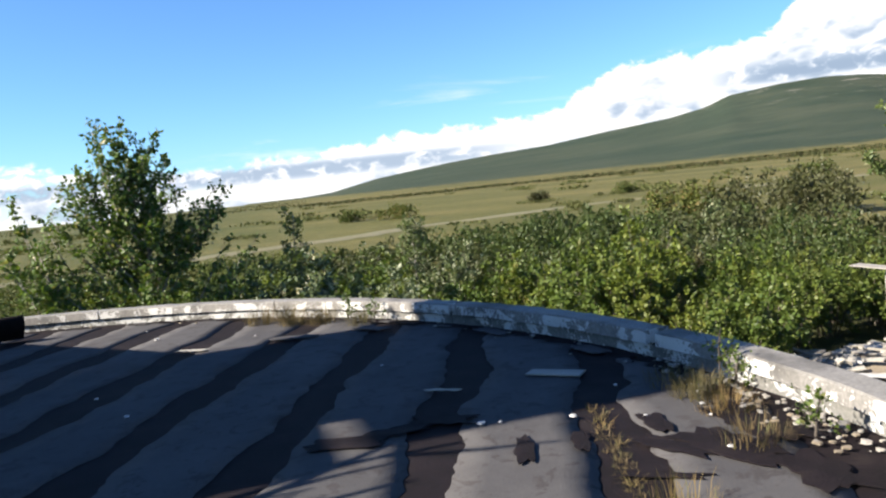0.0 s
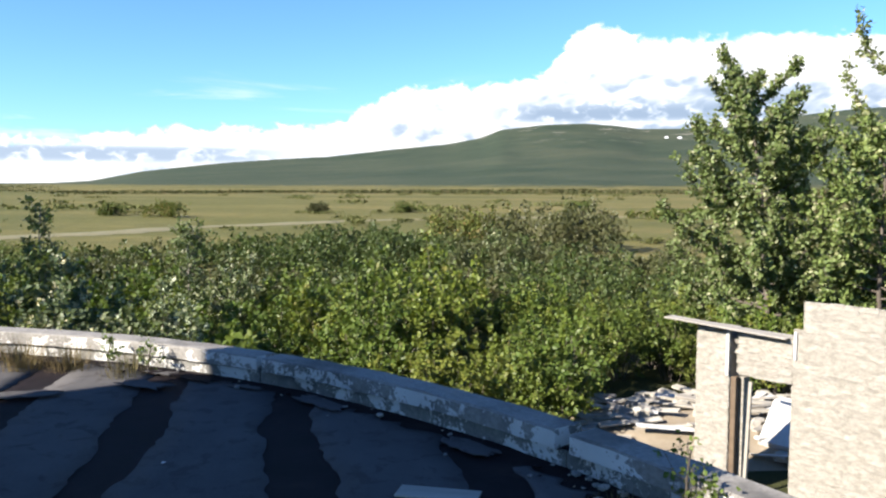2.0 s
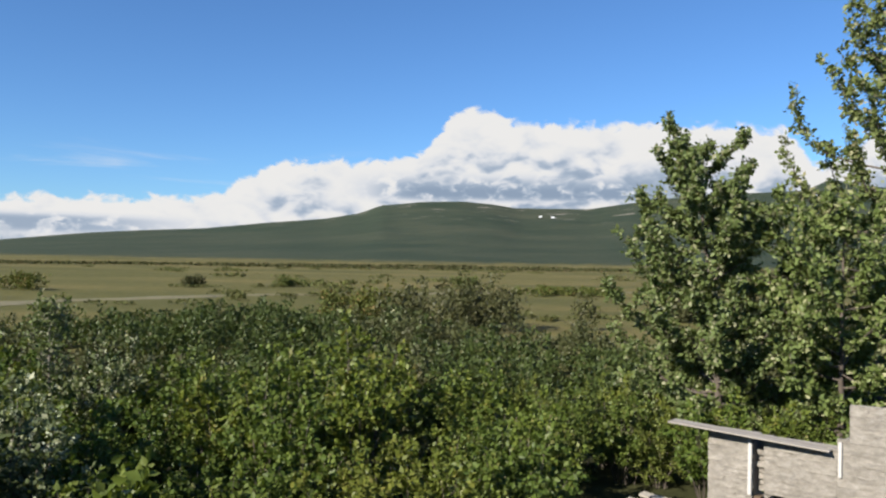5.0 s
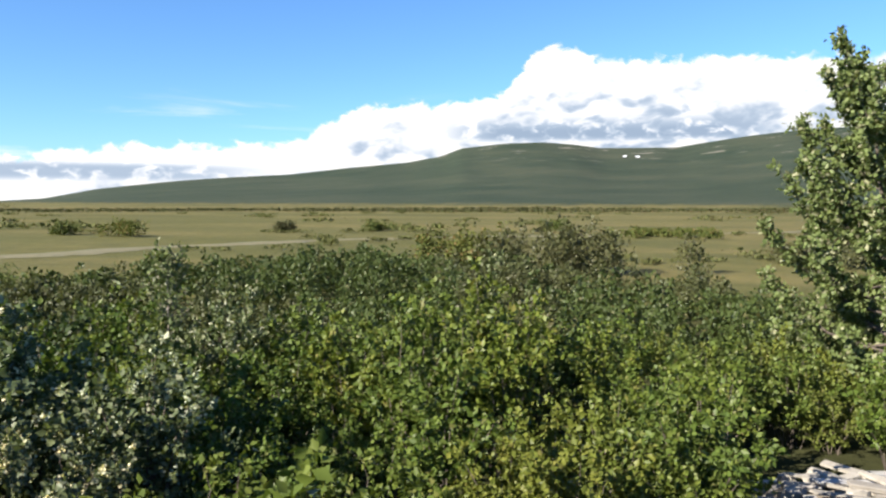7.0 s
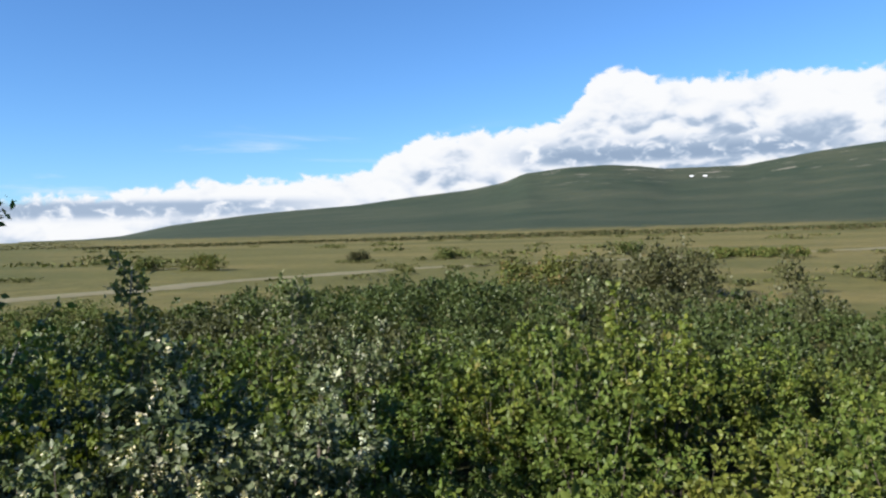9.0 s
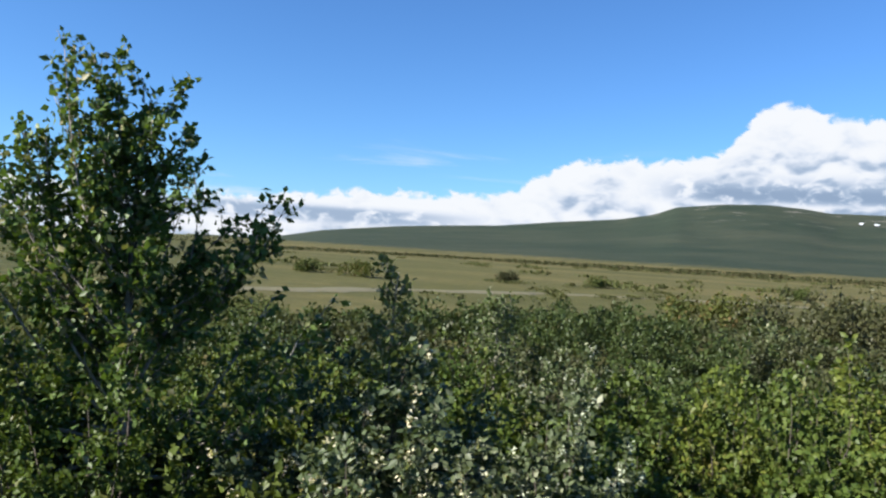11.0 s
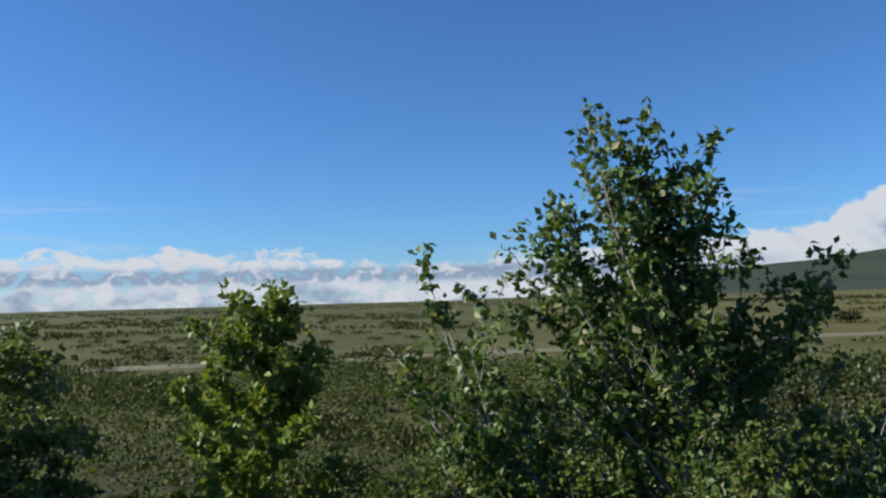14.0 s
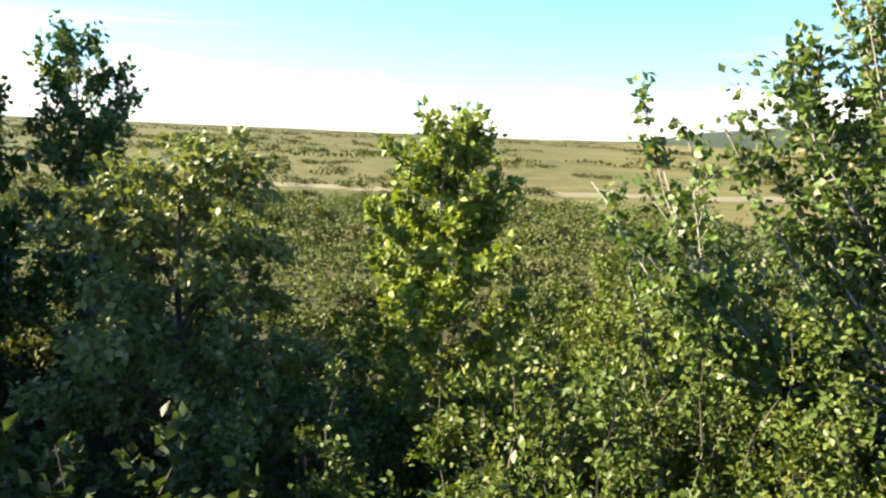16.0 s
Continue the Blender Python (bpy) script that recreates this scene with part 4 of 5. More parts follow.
def belt_edge(az):
    """How far the thicket reaches, by bearing."""
    return float(np.interp(az, [-110, -90, -75, -60, -48, -40, -30, -20, -10, 0, 8, 20, 45], [26, 26, 27, 29, 36, 46, 54, 60, 58, 48, 42, 44, 44]))


def plant_shrubs():
    rnd = random.Random(77)
    spots, far = [], []
    y = -16.0
    while y < 74:
        x = -60.0
        while x < 34:
            px, py = x + rnd.uniform(-0.6, 0.6), y + rnd.uniform(-0.6, 0.6)
            az = math.degrees(math.atan2(px + 5.5, py - 4.5))
            r = math.hypot(px + 5.5, py - 4.5)
            if -112 < az < 40 and r < belt_edge(az) + rnd.uniform(-3, 3) and clear_of(px, py):
                if r < 21.5:
                    spots.append((r, px, py, az))
                elif rnd.random() < 0.62:
                    far.append((r, px, py, az))
            x += 1.62
        y += 1.62
    spots.sort()
    rest = spots[285:]
    first = {}
    for r, px, py, az in spots[:285]:
        n = noise.noise((px / 5, py / 5, 1.0))
        if math.hypot(px + 11.9, py - 13.1) < 2.1 or (math.hypot(px + 13.5, py - 22.2) < 0.9):
            kind = 6
        elif n > 0.28:
            kind = 4
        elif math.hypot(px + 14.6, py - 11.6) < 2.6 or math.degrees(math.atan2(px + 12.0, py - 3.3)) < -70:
            # darker leaf colour deepens the shade under the poplar and far left
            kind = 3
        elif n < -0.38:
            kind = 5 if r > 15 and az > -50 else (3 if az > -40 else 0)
        elif px > -9 and n > -0.1:
            kind = rnd.choice([4, 4, 0, 1])
        elif -75 < az < -28 and r < 15 and n > -0.2:
            kind = rnd.choice([4, 4, 0, 1])
        else:
            kind = rnd.choice([0, 1, 2, 0, 1, 3] if az > -40 else [0, 1, 2, 4, 1, 4])
        s = rnd.uniform(0.72, 1.2) * (1.0 + 0.14 * noise.noise((px / 7, py / 7, 5.0)))
        if kind == 6:
            s *= 1.18 if py < 18 else 0.85
        if az < -58:
            s *= 0.72 if r > 13.5 else 1.02
        if px > -7 and py > 12:
            s *= 0.86
        if -66 < math.degrees(math.atan2(px + 12.0, py - 3.3)) < -16 and math.hypot(px + 12.0, py - 3.3) < 9.0:
            kind, s = rnd.choice([7, 8, 7]), rnd.uniform(0.88, 1.08)
        if rnd.random() < 0.09 and kind != 6:
            continue
        m = pose(px, py, GROUND - 0.05, rnd.uniform(-6, 6), rnd.uniform(-6, 6), rnd.uniform(0, 360))
        if kind not in first:
            ob = first[kind] = KINDS[kind]
            ob.matrix_basis = m
        else:
            ob = copy_thing(KINDS[kind], m)
        ob.scale = (s, s, s * rnd.uniform(0.9, 1.1))
    return [(px, py, az, r) for r, px, py, az in rest] + [(px, py, az, r) for r, px, py, az in far]


def clumps(name, label, spots, mat, seed, kind="stuff", flat=False):
    """Joined far scrub: each spot is (x, y, radius, height, leaves, leaf size)."""
    rng = np.random.default_rng(seed)
    vs, ts, n0 = [], [], 0
    for x, y, rad, hgt, n, size in spots:
        az, r = math.degrees(math.atan2(x, y)), math.hypot(x, y)
        z0 = terrain(az, r)
        m = 4 + int(rng.integers(0, 4))
        ang, out = rng.uniform(0, 6.28, m), rad * 0.8 * np.sqrt(rng.random(m))
        cx, cy = np.cos(ang) * out, np.sin(ang) * out
        tall, wide = hgt * rng.uniform(0.6, 1.12, m) * (1.05 - 0.3 * out / rad), rad * rng.uniform(0.32, 0.6, m)
        j = rng.integers(0, m, n)
        d = unit(rng.normal(size=(n, 3)))
        d[:, 2] = np.abs(d[:, 2])
        up = rng.random(n) ** 0.7
        q = (1.08 - 0.4 * rng.random(n) ** 2) * (1.05 - 0.75 * up ** 2.2)
        p = np.stack([x + cx[j] + d[:, 0] * wide[j] * q, y + cy[j] + d[:, 1] * wide[j] * q, z0 + tall[j] * up], axis=1)
        side = d * [0.7, 0.7, 0.2] + [0, 0, 1.2] if flat else d * [1, 1, 0.3] + np.array([0, 0, 0.5]) * up[:, None]
        v, t = leaves(p, d * 0.5 + rng.normal(size=(n, 3)) * 0.6 + [0, 0, 0.5], size * rng.uniform(0.7, 1.4, n), rng, 0.75, 0.3, side * 1.6)
        vs.append(v)
        ts.append(t + n0)
        n0 += len(v)
    return tagged(new(name, tri_mesh(name, np.concatenate(vs), np.concatenate(ts), mat)), label, "shrubs", kind=kind)


def plant_far():
    rnd = random.Random(99)
    sets = {0: [], 1: [], 2: [], 3: [], 4: [], 5: []}
    for px, py, az, r in plant_shrubs():
        n = noise.noise((px / 6, py / 6, 1.0))
        big = noise.noise((px / 14, py / 14, 3.0))
        k = (5 if n < -0.05 else 2) if az < -54 and n < 0.4 else 3 if n > 0.64 else (1 if az > -42 and (big < -0.12 or n < -0.35) else (4 if big < 0.22 or r > 46 else (2 if n > 0.1 else 0)))
        h = rnd.uniform(1.1, 2.7) * (1 + 0.25 * noise.noise((px / 4, py / 4, 8.0))) * (1.0 if az > -58 else 0.5)
        h *= 0.72 + 0.28 * min(1, max(0, (belt_edge(az) - r) / 12))
        near = r < 27
        sets[k].append((px, py, rnd.uniform(0.75, 1.5), h, 1000 if near else (560 if r < 40 else 330), 0.115 if near else (0.145 if r < 40 else 0.185)))
    clumps("thicket", "dense thicket of green shrubs beyond the roof", sets[0], leaf_bush, 1)
    clumps("thicket", "grey-brown scrubby thicket near the open plain", sets[1], leaf_brown, 2)
    clumps("thicket", "yellow-green shrub thicket beyond the roof", sets[2], leaf_far, 3)
    clumps("thicket", "pale silvery shrubs scattered in the thicket", sets[3], leaf_silver, 4)
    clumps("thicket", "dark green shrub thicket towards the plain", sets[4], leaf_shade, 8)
    clumps("thicket", "low olive-brown scrub west of the roof", sets[5], leaf_plain, 9)
    # single stands that stick out of the plain
    lone = [("bush_stand", -8.6, 64.0, 6.6, 4.5, leaf_brown, "grey-brown stand of tall shrubs on the plain"), ("bush_stand", -16.5, 63.0, 3.6, 3.6, leaf_far, "green stand of tall shrubs on the plain"),
            ("round_bush", -49.0, 141.0, 2.9, 2.3, leaf_far, "single round bush on the grassy plain"), ("round_bush", -77.7, 108.7, 3.6, 3.0, leaf_far, "dark broad bush on the grassy plain"),
            ("round_bush", -88.0, 110.0, 2.5, 2.4, leaf_far, "dark bush on the grassy plain"), ("round_bush", -62.0, 132.0, 1.6, 2.0, leaf_plain, "small bush on the grassy plain"),
            ("bush_stand", 14.0, 78.0, 10.0, 2.0, leaf_brown, "low dark stand of shrubs across the plain"), ("bush_stand", 1.0, 130.0, 12.0, 1.6, leaf_far, "long low stand of shrubs on the plain"),
            ("round_bush", -18.0, 150.0, 2.0, 3.0, leaf_far, "small upright bush on the plain")]
    for i, (nm, x, y, rad, h, mat, label) in enumerate(lone):
        spots = [(x + rnd.gauss(0, rad * 0.42), y + rnd.gauss(0, rad * 0.3), rnd.uniform(1.0, 1.9), h * rnd.uniform(0.65, 1.0), 330 if y < 80 else 150, 0.24 if y < 80 else 0.3) for _ in range(int(4 + rad * 2.2))]
        tagged(clumps(nm, label, spots, mat, 30 + i, "thing"), category="bush")
    # scattered low scrub over the plain
    mid, out = [], []
    for _ in range(2000):
        az, r = rnd.uniform(-112, 45), math.exp(rnd.uniform(math.log(24), math.log(430)))
        x, y = r * math.sin(radians(az)), r * math.cos(radians(az))
        c, s = math.cos(0.5), math.sin(0.5)
        n = noise.noise(((x * c + y * s) / 60, (y * c - x * s) / 17, 7.0)) + (0.5 if az < -50 else 0.0)
        if n < 0.16 or r < belt_edge(az) + 1:
            continue
        if r < 60:
            mid.append((x, y, rnd.uniform(0.8, 2.1), rnd.uniform(0.35, 0.9), 200, 0.22))
        elif r < 150:
            mid.append((x, y, rnd.uniform(1.2, 3.0), rnd.uniform(0.25, 0.7), 110, 0.30))
        else:
            out.append((x, y, rnd.uniform(2.5, 7.0), rnd.uniform(0.3, 0.8), 60, 0.7))
    # close-grown low scrub that covers the ground west of the thicket
    low = {0: [], 1: []}
    gy = -14.0
    while gy < 60:
        gx = -70.0
        while gx < -10:
            x, y = gx + rnd.uniform(-0.8, 0.8), gy + rnd.uniform(-0.8, 0.8)
            az, r = math.degrees(math.atan2(x + 5.5, y - 4.5)), math.hypot(x + 5.5, y - 4.5)
            if -100 < az < -40 and belt_edge(az) - 2 < r < 66:
                n = noise.noise((x / 9, y / 9, 2.0))
                if n > -0.45:
                    low[0 if n > 0.05 else 1].append((x, y, rnd.uniform(0.9, 1.5), rnd.uniform(0.45, 1.0) * (1 + n), 130, 0.14))
            gx += 1.75
        gy += 1.75
    clumps("low_scrub", "low green scrub covering the ground", low[0], leaf_low, 51, flat=True)
    clumps("low_scrub", "low olive-green scrub covering the ground", low[1], leaf_low, 52, flat=True)
    clumps("plain_scrub", "low scrub scattered over the grassy plain", mid, leaf_heath, 5, flat=True)
    clumps("plain_scrub", "low dark scrub far out on the plain", out, leaf_heath, 6, flat=True)
    # dark tree line at the foot of the hills and along the western horizon
    line = []
    for i in range(2000):
        az = rnd.uniform(-112, 40)
        r = rnd.uniform(430, 520) if az > -42 else rnd.uniform(520, 1500)
        x, y = r * math.sin(radians(az)), r * math.cos(radians(az))
        line.append((x, y, rnd.uniform(6, 16), rnd.uniform(0.2, 0.6), 14, 1.1))
    clumps("far_tree_line", "dark line of distant trees at the plain's edge", line, leaf_plain, 7, flat=True)


plant_far()

# ---------------- on the roof ----------------
def build_shadow_tree():
    """Unseen dead little tree added beside the block; its boughs shadow the felt."""
    rng = np.random.default_rng(91)
    d = np.array([math.sin(radians(SUN_AZ)), math.cos(radians(SUN_AZ)), 0])
    across = np.array([-d[1], d[0], 0])
    up = np.array([0, 0, 1.0])
    base = np.array([-3.75, 5.6, 0]) + d * 6.3 + across * 2.75
    tree = tagged(new("bare_tree"), "leafless dead little tree added unseen on the roof to cast bough shadows", "tree")
    tree.location = base
    trunk = [(up * 2.2 * t + across * 0.1 * math.sin(4 * t), 0.08 * (1 - 0.5 * t)) for t in np.linspace(0, 1, 8)]
    boughs = []
    for u, w, h in ((0.75, 0.25, 1.9), (0.85, -0.05, 1.7), (0.9, -0.55, 1.55), (0.95, -0.3, 1.1), (0.8, 0.5, 1.5), (1.0, -0.75, 1.2)):
        p0, e = trunk[int(u * 7)][0], across * w + up * h + d * rng.normal() * 0.2
        bough = [(p0 + e * t + across * 0.12 * math.sin(5 * t + w * 9), 0.05 * (1 - 0.6 * t)) for t in np.linspace(0, 1, 7)]
        boughs.append(bough)
        for j in range(5):
            q = bough[1 + j % 6][0]
            way = across * rng.normal() * 0.3 + up * rng.uniform(0.1, 0.5) + d * rng.normal() * 0.2
            boughs.append([(q, 0.028), (q + way * 0.5, 0.022), (q + way + across * rng.normal() * 0.05, 0.012)])
    vs, fs = tubes([trunk], 8)
    part("trunk", mesh_of("trunk", vs, fs, bark_dark, True), tree)
    vs, fs = tubes(boughs, 4)
    part("branching", mesh_of("branching", vs, fs, bark_dark, True), tree)


build_shadow_tree()

STRIP = Vector((-0.43, 0.903, 0))     # the way the felt runs
SIDE = Vector((0.903, 0.43, 0))


def build_felt():
    """Metre-wide sheets of grey felt with black bitumen showing between them."""
    rnd = random.Random(4)
    felt = tagged(new("roofing_felt"), "worn grey roofing felt sheets with bare bitumen joints", "roofing felt", kind="structure")
    for i in range(-12, 16):
        c = -0.18 + i * 1.03
        w0, w1 = c - 0.365, c + 0.345
        n = 420
        verts, faces = [], []
        rows, marks = [], []
        for j in range(n + 1):
            t = -16 + 30 * j / n
            a = w0 + 0.13 * noise.noise((i * 3.1, t * 0.9, 0)) + 0.07 * noise.noise((i * 3.1, t * 3, 9)) + 0.02 * noise.noise((i * 3.1, t * 7, 2)) + rnd.uniform(-0.012, 0.012)
            b = w1 + 0.13 * noise.noise((i * 3.1, t * 0.9, 5)) + 0.07 * noise.noise((i * 3.1, t * 3, 3)) + 0.02 * noise.noise((i * 3.1, t * 7, 7)) + rnd.uniform(-0.012, 0.012)
            half = (R_IN - 0.16 + rnd.uniform(-0.05, 0.05)) ** 2 - (t - RC.dot(STRIP)) ** 2
            if half > 0:
                a, b = max(a, RC.dot(SIDE) - math.sqrt(half)), min(b, RC.dot(SIDE) + math.sqrt(half))
                if b - a > 0.06:
                    rows.append((SIDE * a + STRIP * t, SIDE * b + STRIP * t))
                    marks.append(j)
        if len(rows) < 2:
            continue
        for k, (pa, pb) in enumerate(rows):
            for m in range(5):
                p = pa.lerp(pb, m / 4)
                verts.append((p.x, p.y, -0.004 + 0.003 * noise.noise((p.x * 1.5, p.y * 1.5, 3))))
        for k in range(len(rows) - 1):
            if marks[k + 1] != marks[k] + 1:
                continue
            for m in range(4):
                a = k * 5 + m
                faces.append((a, a + 5, a + 6, a + 1))
        nv = len(verts)
        verts += [(x, y, -0.011) for x, y, z in verts]
        for k in range(len(rows) - 1):
            if marks[k + 1] != marks[k] + 1:
                continue
            for m, flip in ((0, False), (4, True)):
                a = k * 5 + m
                q = (a, a + nv, a + 5 + nv, a + 5)
                faces.append(q[::-1] if flip else q)
        part("felt_sheet", mesh_of("felt_sheet", verts, faces, felt_mat, True), felt)


build_felt()


def flat_piece(name, label, cat, at, size, turn, mat, seed, t=0.012, group="", lift=0.012):
    """A thin torn piece lying on the roof."""
    rnd = random.Random(seed)
    bm = bmesh.new()
    n = 26 if t < 0.01 else 14
    ring_ = []
    for i in range(n):
        a = 2 * math.pi * i / n
        c, s = math.cos(a), math.sin(a)
        k = 1 / max(abs(c), abs(s)) * rnd.uniform(0.6, 1.0)
        ring_.append(bm.verts.new((c * k * size[0] / 2, s * k * size[1] / 2, rnd.uniform(0, 0.006))))
    f = bm.faces.new(ring_)
    ext = bmesh.ops.extrude_face_region(bm, geom=[f])
    for v in ext["geom"]:
        if isinstance(v, bmesh.types.BMVert):
            v.co.z += t
    bmesh.ops.recalc_face_normals(bm, faces=bm.faces[:])
    ob = tagged(new(name, from_bm(name, bm, mat)), label, cat, group)
    ob.location, ob.rotation_euler = (at[0], at[1], lift), (0, 0, turn)
    return ob


def tuft(name, label, at, mat, seed, n=120, h=0.28, rad=0.16, spread=0.5):
    """A tuft of dry grass blades."""
    rng = np.random.default_rng(seed)
    vs, ts = [], []
    for i in range(n):
        a, q = rng.uniform(0, 6.28), rad * math.sqrt(rng.random())
        p = np.array([math.cos(a) * q, math.sin(a) * q, -0.01])
        out = np.array([math.cos(a), math.sin(a), 0]) * rng.uniform(0.05, spread) * h + rng.normal(size=3) * 0.02
        tall = h * rng.uniform(0.5, 1.15)
        w = np.array([-math.sin(a), math.cos(a), 0]) * rng.uniform(0.0012, 0.0028)
        m = p + out * 0.4 + np.array([0, 0, tall * 0.62])
        e = p + out * 1.2 + np.array([0, 0, tall])
        k = len(vs)
        vs += [p - w, p + w, m + w * 0.8, m - w * 0.8, e]
        ts += [(k, k + 1, k + 2), (k, k + 2, k + 3), (k + 3, k + 2, k + 4)]
    ob = tagged(new(name, tri_mesh(name, np.array(vs), np.array(ts), mat)), label, "grass tuft", "dry grass on the roof")
    ob.location = (at[0], at[1], 0.0)
    return ob


def weed(at, seed, h=0.45):
    tree = make_tree("roof_weed", "small leafy weed growing by the parapet", (at[0], at[1], 0.0), bark_dark, leaf_bush, seed, category="weed",
                     height=h, spread=0.12, lean=(0.03, 0.02), limbs=8, low=0.15, twigs=3, per_twig=5, leaf=0.035, r0=0.005, narrow=0.7, rise=1.0)
    return tree


def dress_roof():
    board = tagged(new("loose_board", from_bm("loose_board", block(0.42, 0.15, 0.012, 0.003, 0.004, 9), old_wood)), "grey flat board lying on the roof", "board")
    board.location, board.rotation_euler = (-2.50, 5.30, 0.006), (0, 0, 0.05)
    flat_piece("loose_strip", "narrow pale strip lying on the roof", "strip", (-3.12, 4.69), (0.32, 0.045), 0.2, rubble_mat, 2, 0.007)
    flat_piece("torn_felt", "torn pale flap of roofing felt", "felt scrap", (-5.95, 6.25), (0.6, 0.2), 0.5, felt_mat, 3, 0.007)
    flat_piece("torn_felt", "torn pale scrap of roofing felt", "felt scrap", (-5.3, 6.75), (0.5, 0.2), -0.2, felt_mat, 4, 0.007)
    flat_piece("loose_strip", "narrow pale strip by the shaded roof", "strip", (-6.75, 5.55), (0.4, 0.1), 0.3, rubble_mat, 5, 0.007)
    for i, (x, y, a, b, w) in enumerate([(-1.0, 4.1, 0.75, 0.4, -0.5), (-1.45, 4.35, 0.4, 0.16, -0.9), (-2.0, 3.75, 0.5, 0.12, -1.1), (-1.2, 3.6, 0.5, 0.1, 0.2), (-2.9, 3.85, 0.45, 0.2, 0.9), (-0.95, 4.5, 0.9, 0.34, -0.75), (-1.25, 4.0, 0.5, 0.2, -0.3), (-0.55, 3.85, 0.6, 0.3, -0.9), (-1.75, 3.95, 0.35, 0.12, -1.1), (-2.75, 4.1, 0.5, 0.22, 0.3), (-3.1, 3.55, 0.55, 0.25, 0.5)]):
        flat_piece("bitumen_patch", "ragged black bitumen patch on the felt", "bitumen patch", (x, y), (a, b), w, tar_mat, 800 + i, 0.004, "bitumen patches", 0.004)
    rnd = random.Random(21)
    for i, (x, y, s) in enumerate([(-1.96, 4.34, 0.07), (-2.45, 4.08, 0.08), (-2.35, 4.14, 0.04), (-1.55, 4.45, 0.04), (-1.95, 5.05, 0.05), (-0.98, 4.05, 0.06), (-7.9, 6.0, 0.09), (-6.6, 6.3, 0.05),
                                    (-6.0, 3.9, 0.06), (-5.2, 3.6, 0.07), (-1.3, 4.75, 0.05), (-1.2, 4.55, 0.04), (-8.6, 6.4, 0.05), (-4.1, 5.3, 0.04)]):
        ob = tagged(new("paint_flake", from_bm("paint_flake", chunk(rnd, s * 0.62, s * 0.5, s * 0.2), white_paint)), "small white flake fallen on the roof felt", "flake", "white flakes on the roof")
        ob.location, ob.rotation_euler = (x, y, 0.008), (0, 0, i * 1.3)
    # mortar crumbs and debris along the foot of the parapet
    for i in range(120):
        a = rnd.uniform(-0.5, 0.95) if i % 3 else rnd.uniform(0.60, 0.86)
        r = R_IN - abs(rnd.gauss(0.0, 0.14)) - 0.04
        s = rnd.uniform(0.012, 0.045)
        ob = tagged(new("mortar_crumb", from_bm("mortar_crumb", chunk(rnd, s * 1.4, s, s * 0.5), rnd.choice([mortar_mat, parapet_mat, tar_mat, tar_mat, sand_mat]))),
                    "crumb of mortar and felt below the parapet", "crumb", "crumbs along the parapet")
        ob.location, ob.rotation_euler = (RC.x + r * math.sin(a), RC.y + r * math.cos(a), 0.002), (0, 0, rnd.uniform(0, 6))
    # pale mortar broken from the kerb, lying in a drift
    for i in range(120):
        a = rnd.gauss(0.80, 0.07)
        r = R_IN - 0.05 - abs(rnd.gauss(0.0, 0.16))
        s = rnd.uniform(0.008, 0.034)
        ob = tagged(new("mortar_crumb", from_bm("mortar_crumb", chunk(rnd, s * 1.5, s, s * 0.5), rnd.choice([rubble_mat, rubble_mat, mortar_mat, sand_mat]))),
                    "pale broken mortar lying below the kerb", "crumb", "pale crumbs below the kerb")
        ob.location, ob.rotation_euler = (RC.x + r * math.sin(a), RC.y + r * math.cos(a), 0.003), (0, 0, rnd.uniform(0, 6))
    for i in range(16):
        a = rnd.uniform(-0.35, 0.75)
        flat_piece("torn_felt", "curled scrap of torn felt by the parapet", "felt scrap", (RC.x + (R_IN - 0.2) * math.sin(a), RC.y + (R_IN - 0.2) * math.cos(a)),
                   (rnd.uniform(0.25, 0.6), rnd.uniform(0.08, 0.2)), -a + rnd.uniform(-0.3, 0.3), rnd.choice([felt_mat, felt_mat, tar_mat]), 300 + i, 0.007, "felt scraps by the parapet", 0.006)
    k = 0
    for x, y, n, h in [(-1.38, 5.0, 130, 0.14), (-1.15, 4.72, 80, 0.10), (-1.6, 5.2, 50, 0.13), (-0.9, 4.2, 60, 0.10), (-6.7, 7.0, 90, 0.24), (-6.3, 7.1, 70, 0.22), (-5.7, 7.05, 50, 0.2),
                       (-7.2, 7.0, 80, 0.22), (-1.0, 3.2, 30, 0.16)]:
        k += 1
        tuft("grass_tuft", "dry straw-coloured grass tuft on the roof", (x, y), grass_dry, 500 + k, n * 3, h, 0.2)
    for i, (x, y, h) in enumerate([(-1.32, 5.28, 0.36), (-1.2, 5.2, 0.2), (-6.0, 7.2, 0.22), (-5.6, 7.2, 0.2), (-0.62, 4.3, 0.2)]):
        weed((x, y), 600 + i, h)
    # seam of straw grown in a crack of the felt
    rng = random.Random(8)
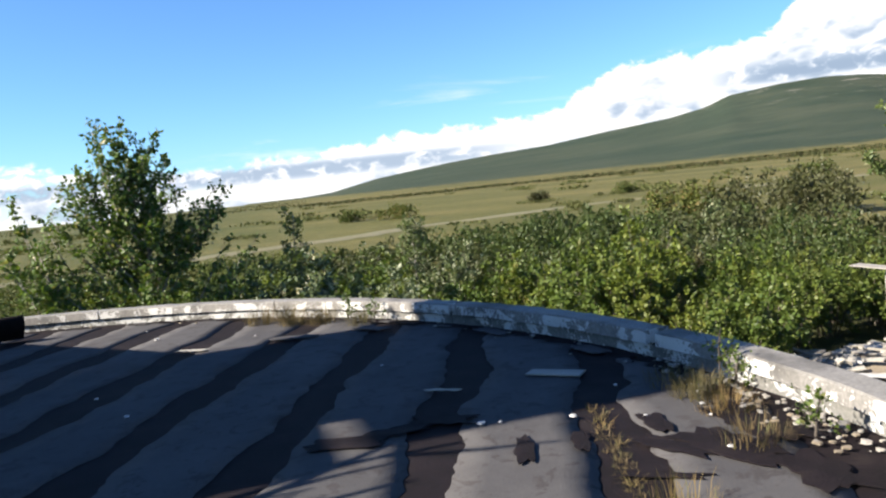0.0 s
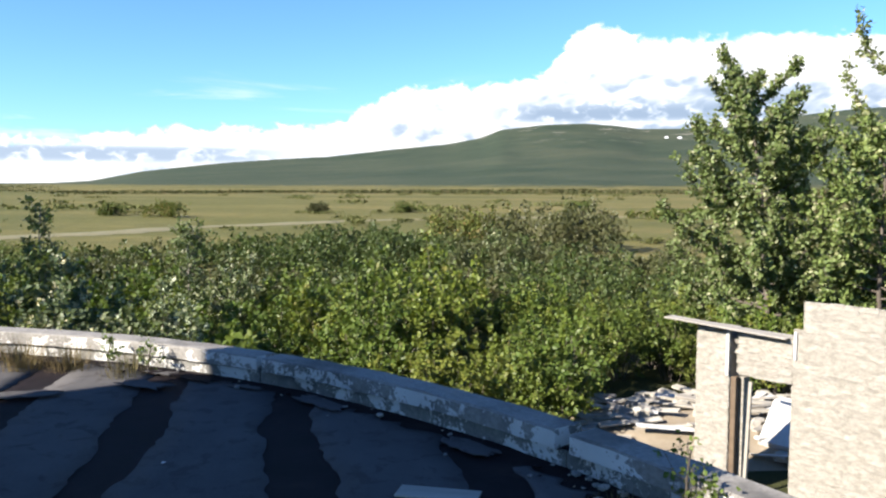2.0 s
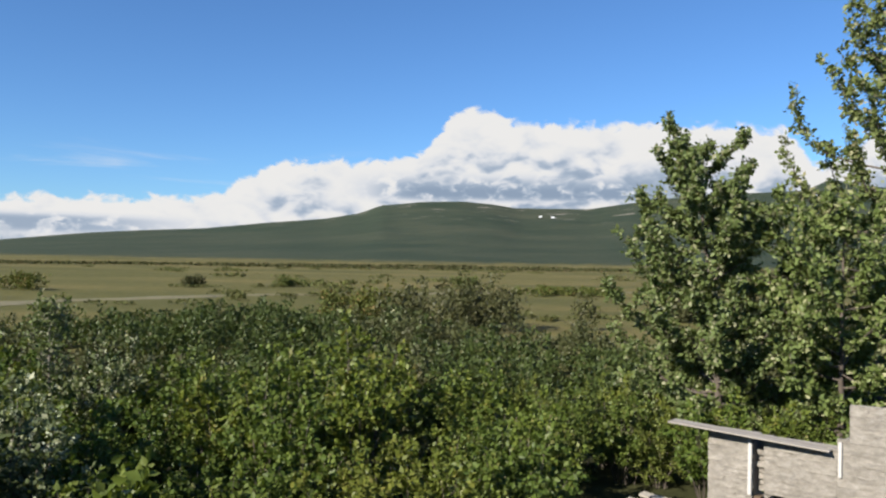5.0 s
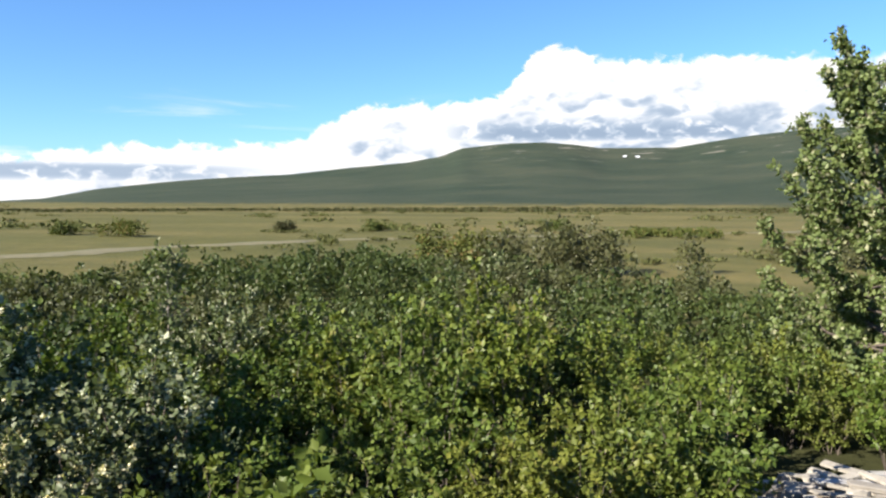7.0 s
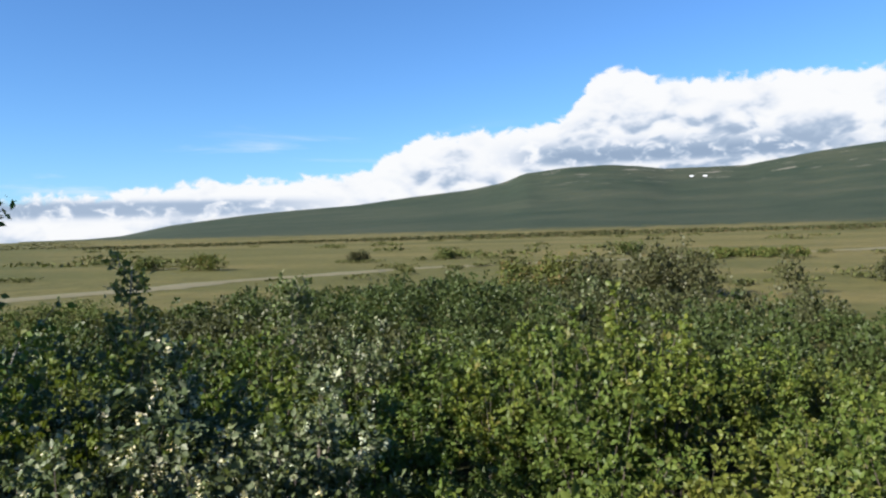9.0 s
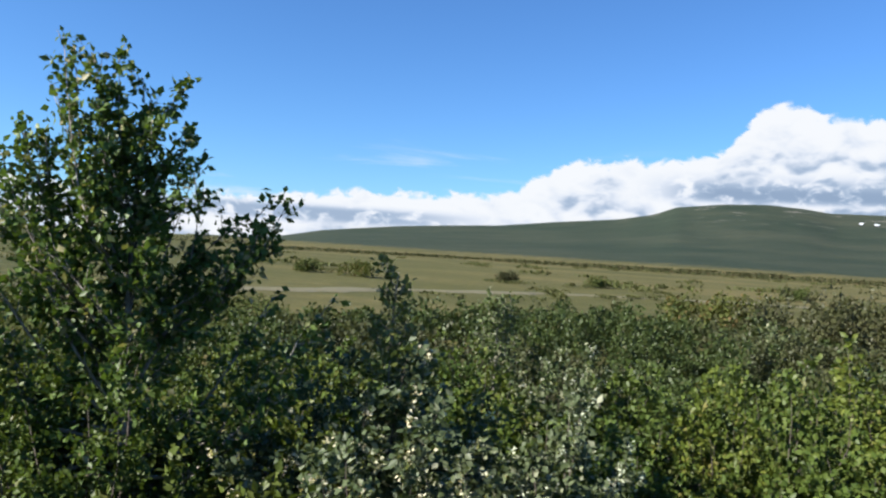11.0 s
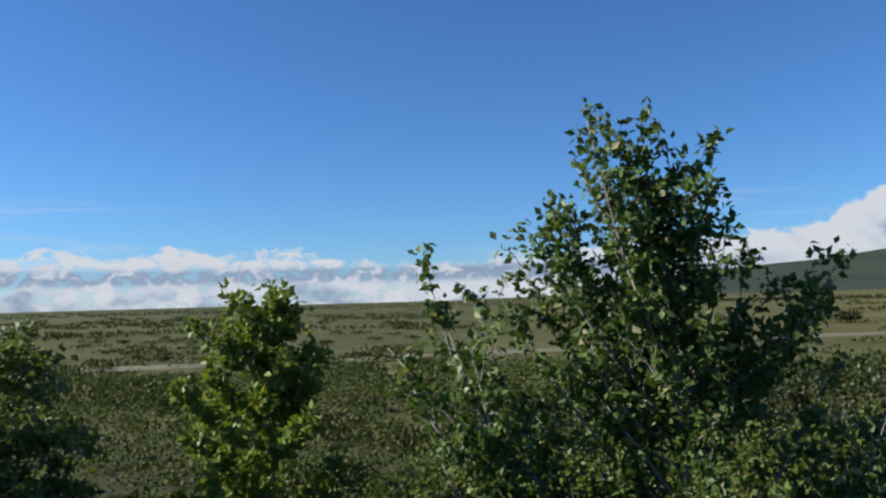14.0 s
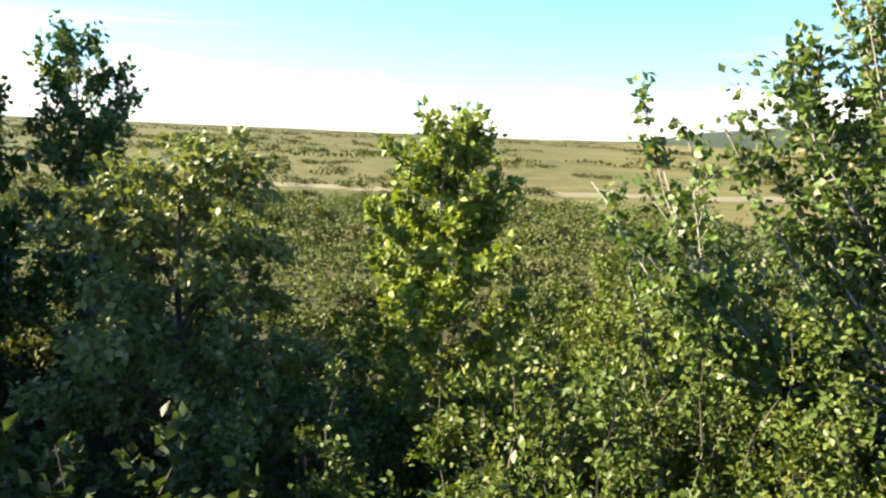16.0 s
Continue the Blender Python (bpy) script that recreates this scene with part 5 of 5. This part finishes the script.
    for i in range(14):
        t = i / 13
        tuft("crack_grass", "short dry grass in a crack of the felt", (-1.9 + 0.68 * t + rng.uniform(-0.03, 0.03), 4.54 - 1.2 * t), grass_dry, 700 + i, 40, 0.02, 0.055, 1.2)
    # torn felt curled up at the roof's edge
    curl = tagged(new("curled_felt"), "dark curled-up lump of roofing felt", "roofing felt")
    curl.location, curl.rotation_euler = (-10.35, 5.62, 0.0), (0, 0, 1.2)
    curl.scale = (0.4, 0.5, 0.62)
    verts, faces = [], []
    for i in range(15):
        a = i / 14 * 3.9
        r = 0.34 - 0.045 * a
        for j in range(7):
            verts.append((0.5 * (j / 6 - 0.5) * 2, r * math.cos(a) + 0.02 * noise.noise((i, j, 1)), 0.30 - 0.30 * math.cos(a * 0.8) * (0.9 + 0.1 * noise.noise((j, 3, i)))))
    for i in range(14):
        for j in range(6):
            a = i * 7 + j
            faces.append((a, a + 1, a + 8, a + 7))
    me = mesh_of("roll", verts, faces, tar_mat, True)
    ob = part("roll", me, curl)
    sol = ob.modifiers.new("thick", "SOLIDIFY")
    sol.thickness = 0.012


dress_roof()


def lay_snow():
    """Old snow lying below the ridge."""
    for az0, w, e in ((-0.75, 0.42, 3.15), (0.12, 0.5, 3.1), (17.4, 0.3, 4.6)):
        r = 500.0
        while r < 2600 and math.degrees(math.atan2(terrain(az0, r) - 1.5, r)) < e:
            r += 10
        verts, faces = [], []
        for j in range(5):
            for i in range(9):
                u, v = i / 4 - 1, j / 2 - 1
                q = math.sqrt(max(0, 1 - (v * 0.9) ** 2))
                a = az0 + u * w * 0.32 * q * (1 + 0.3 * noise.noise((az0, v * 2, u)))
                rr = r + v * 24 + 14 * noise.noise((u * 2, az0, 1))
                verts.append((rr * math.sin(radians(a)), rr * math.cos(radians(a)), terrain(a, rr) + 3.0))
        for j in range(4):
            for i in range(8):
                a = j * 9 + i
                faces.append((a, a + 1, a + 10, a + 9))
        tagged(new("snow_patch", mesh_of("snow_patch", verts, faces, snow_mat, True)), "patch of old white snow on the hillside", "snow", "snow patches")


lay_snow()
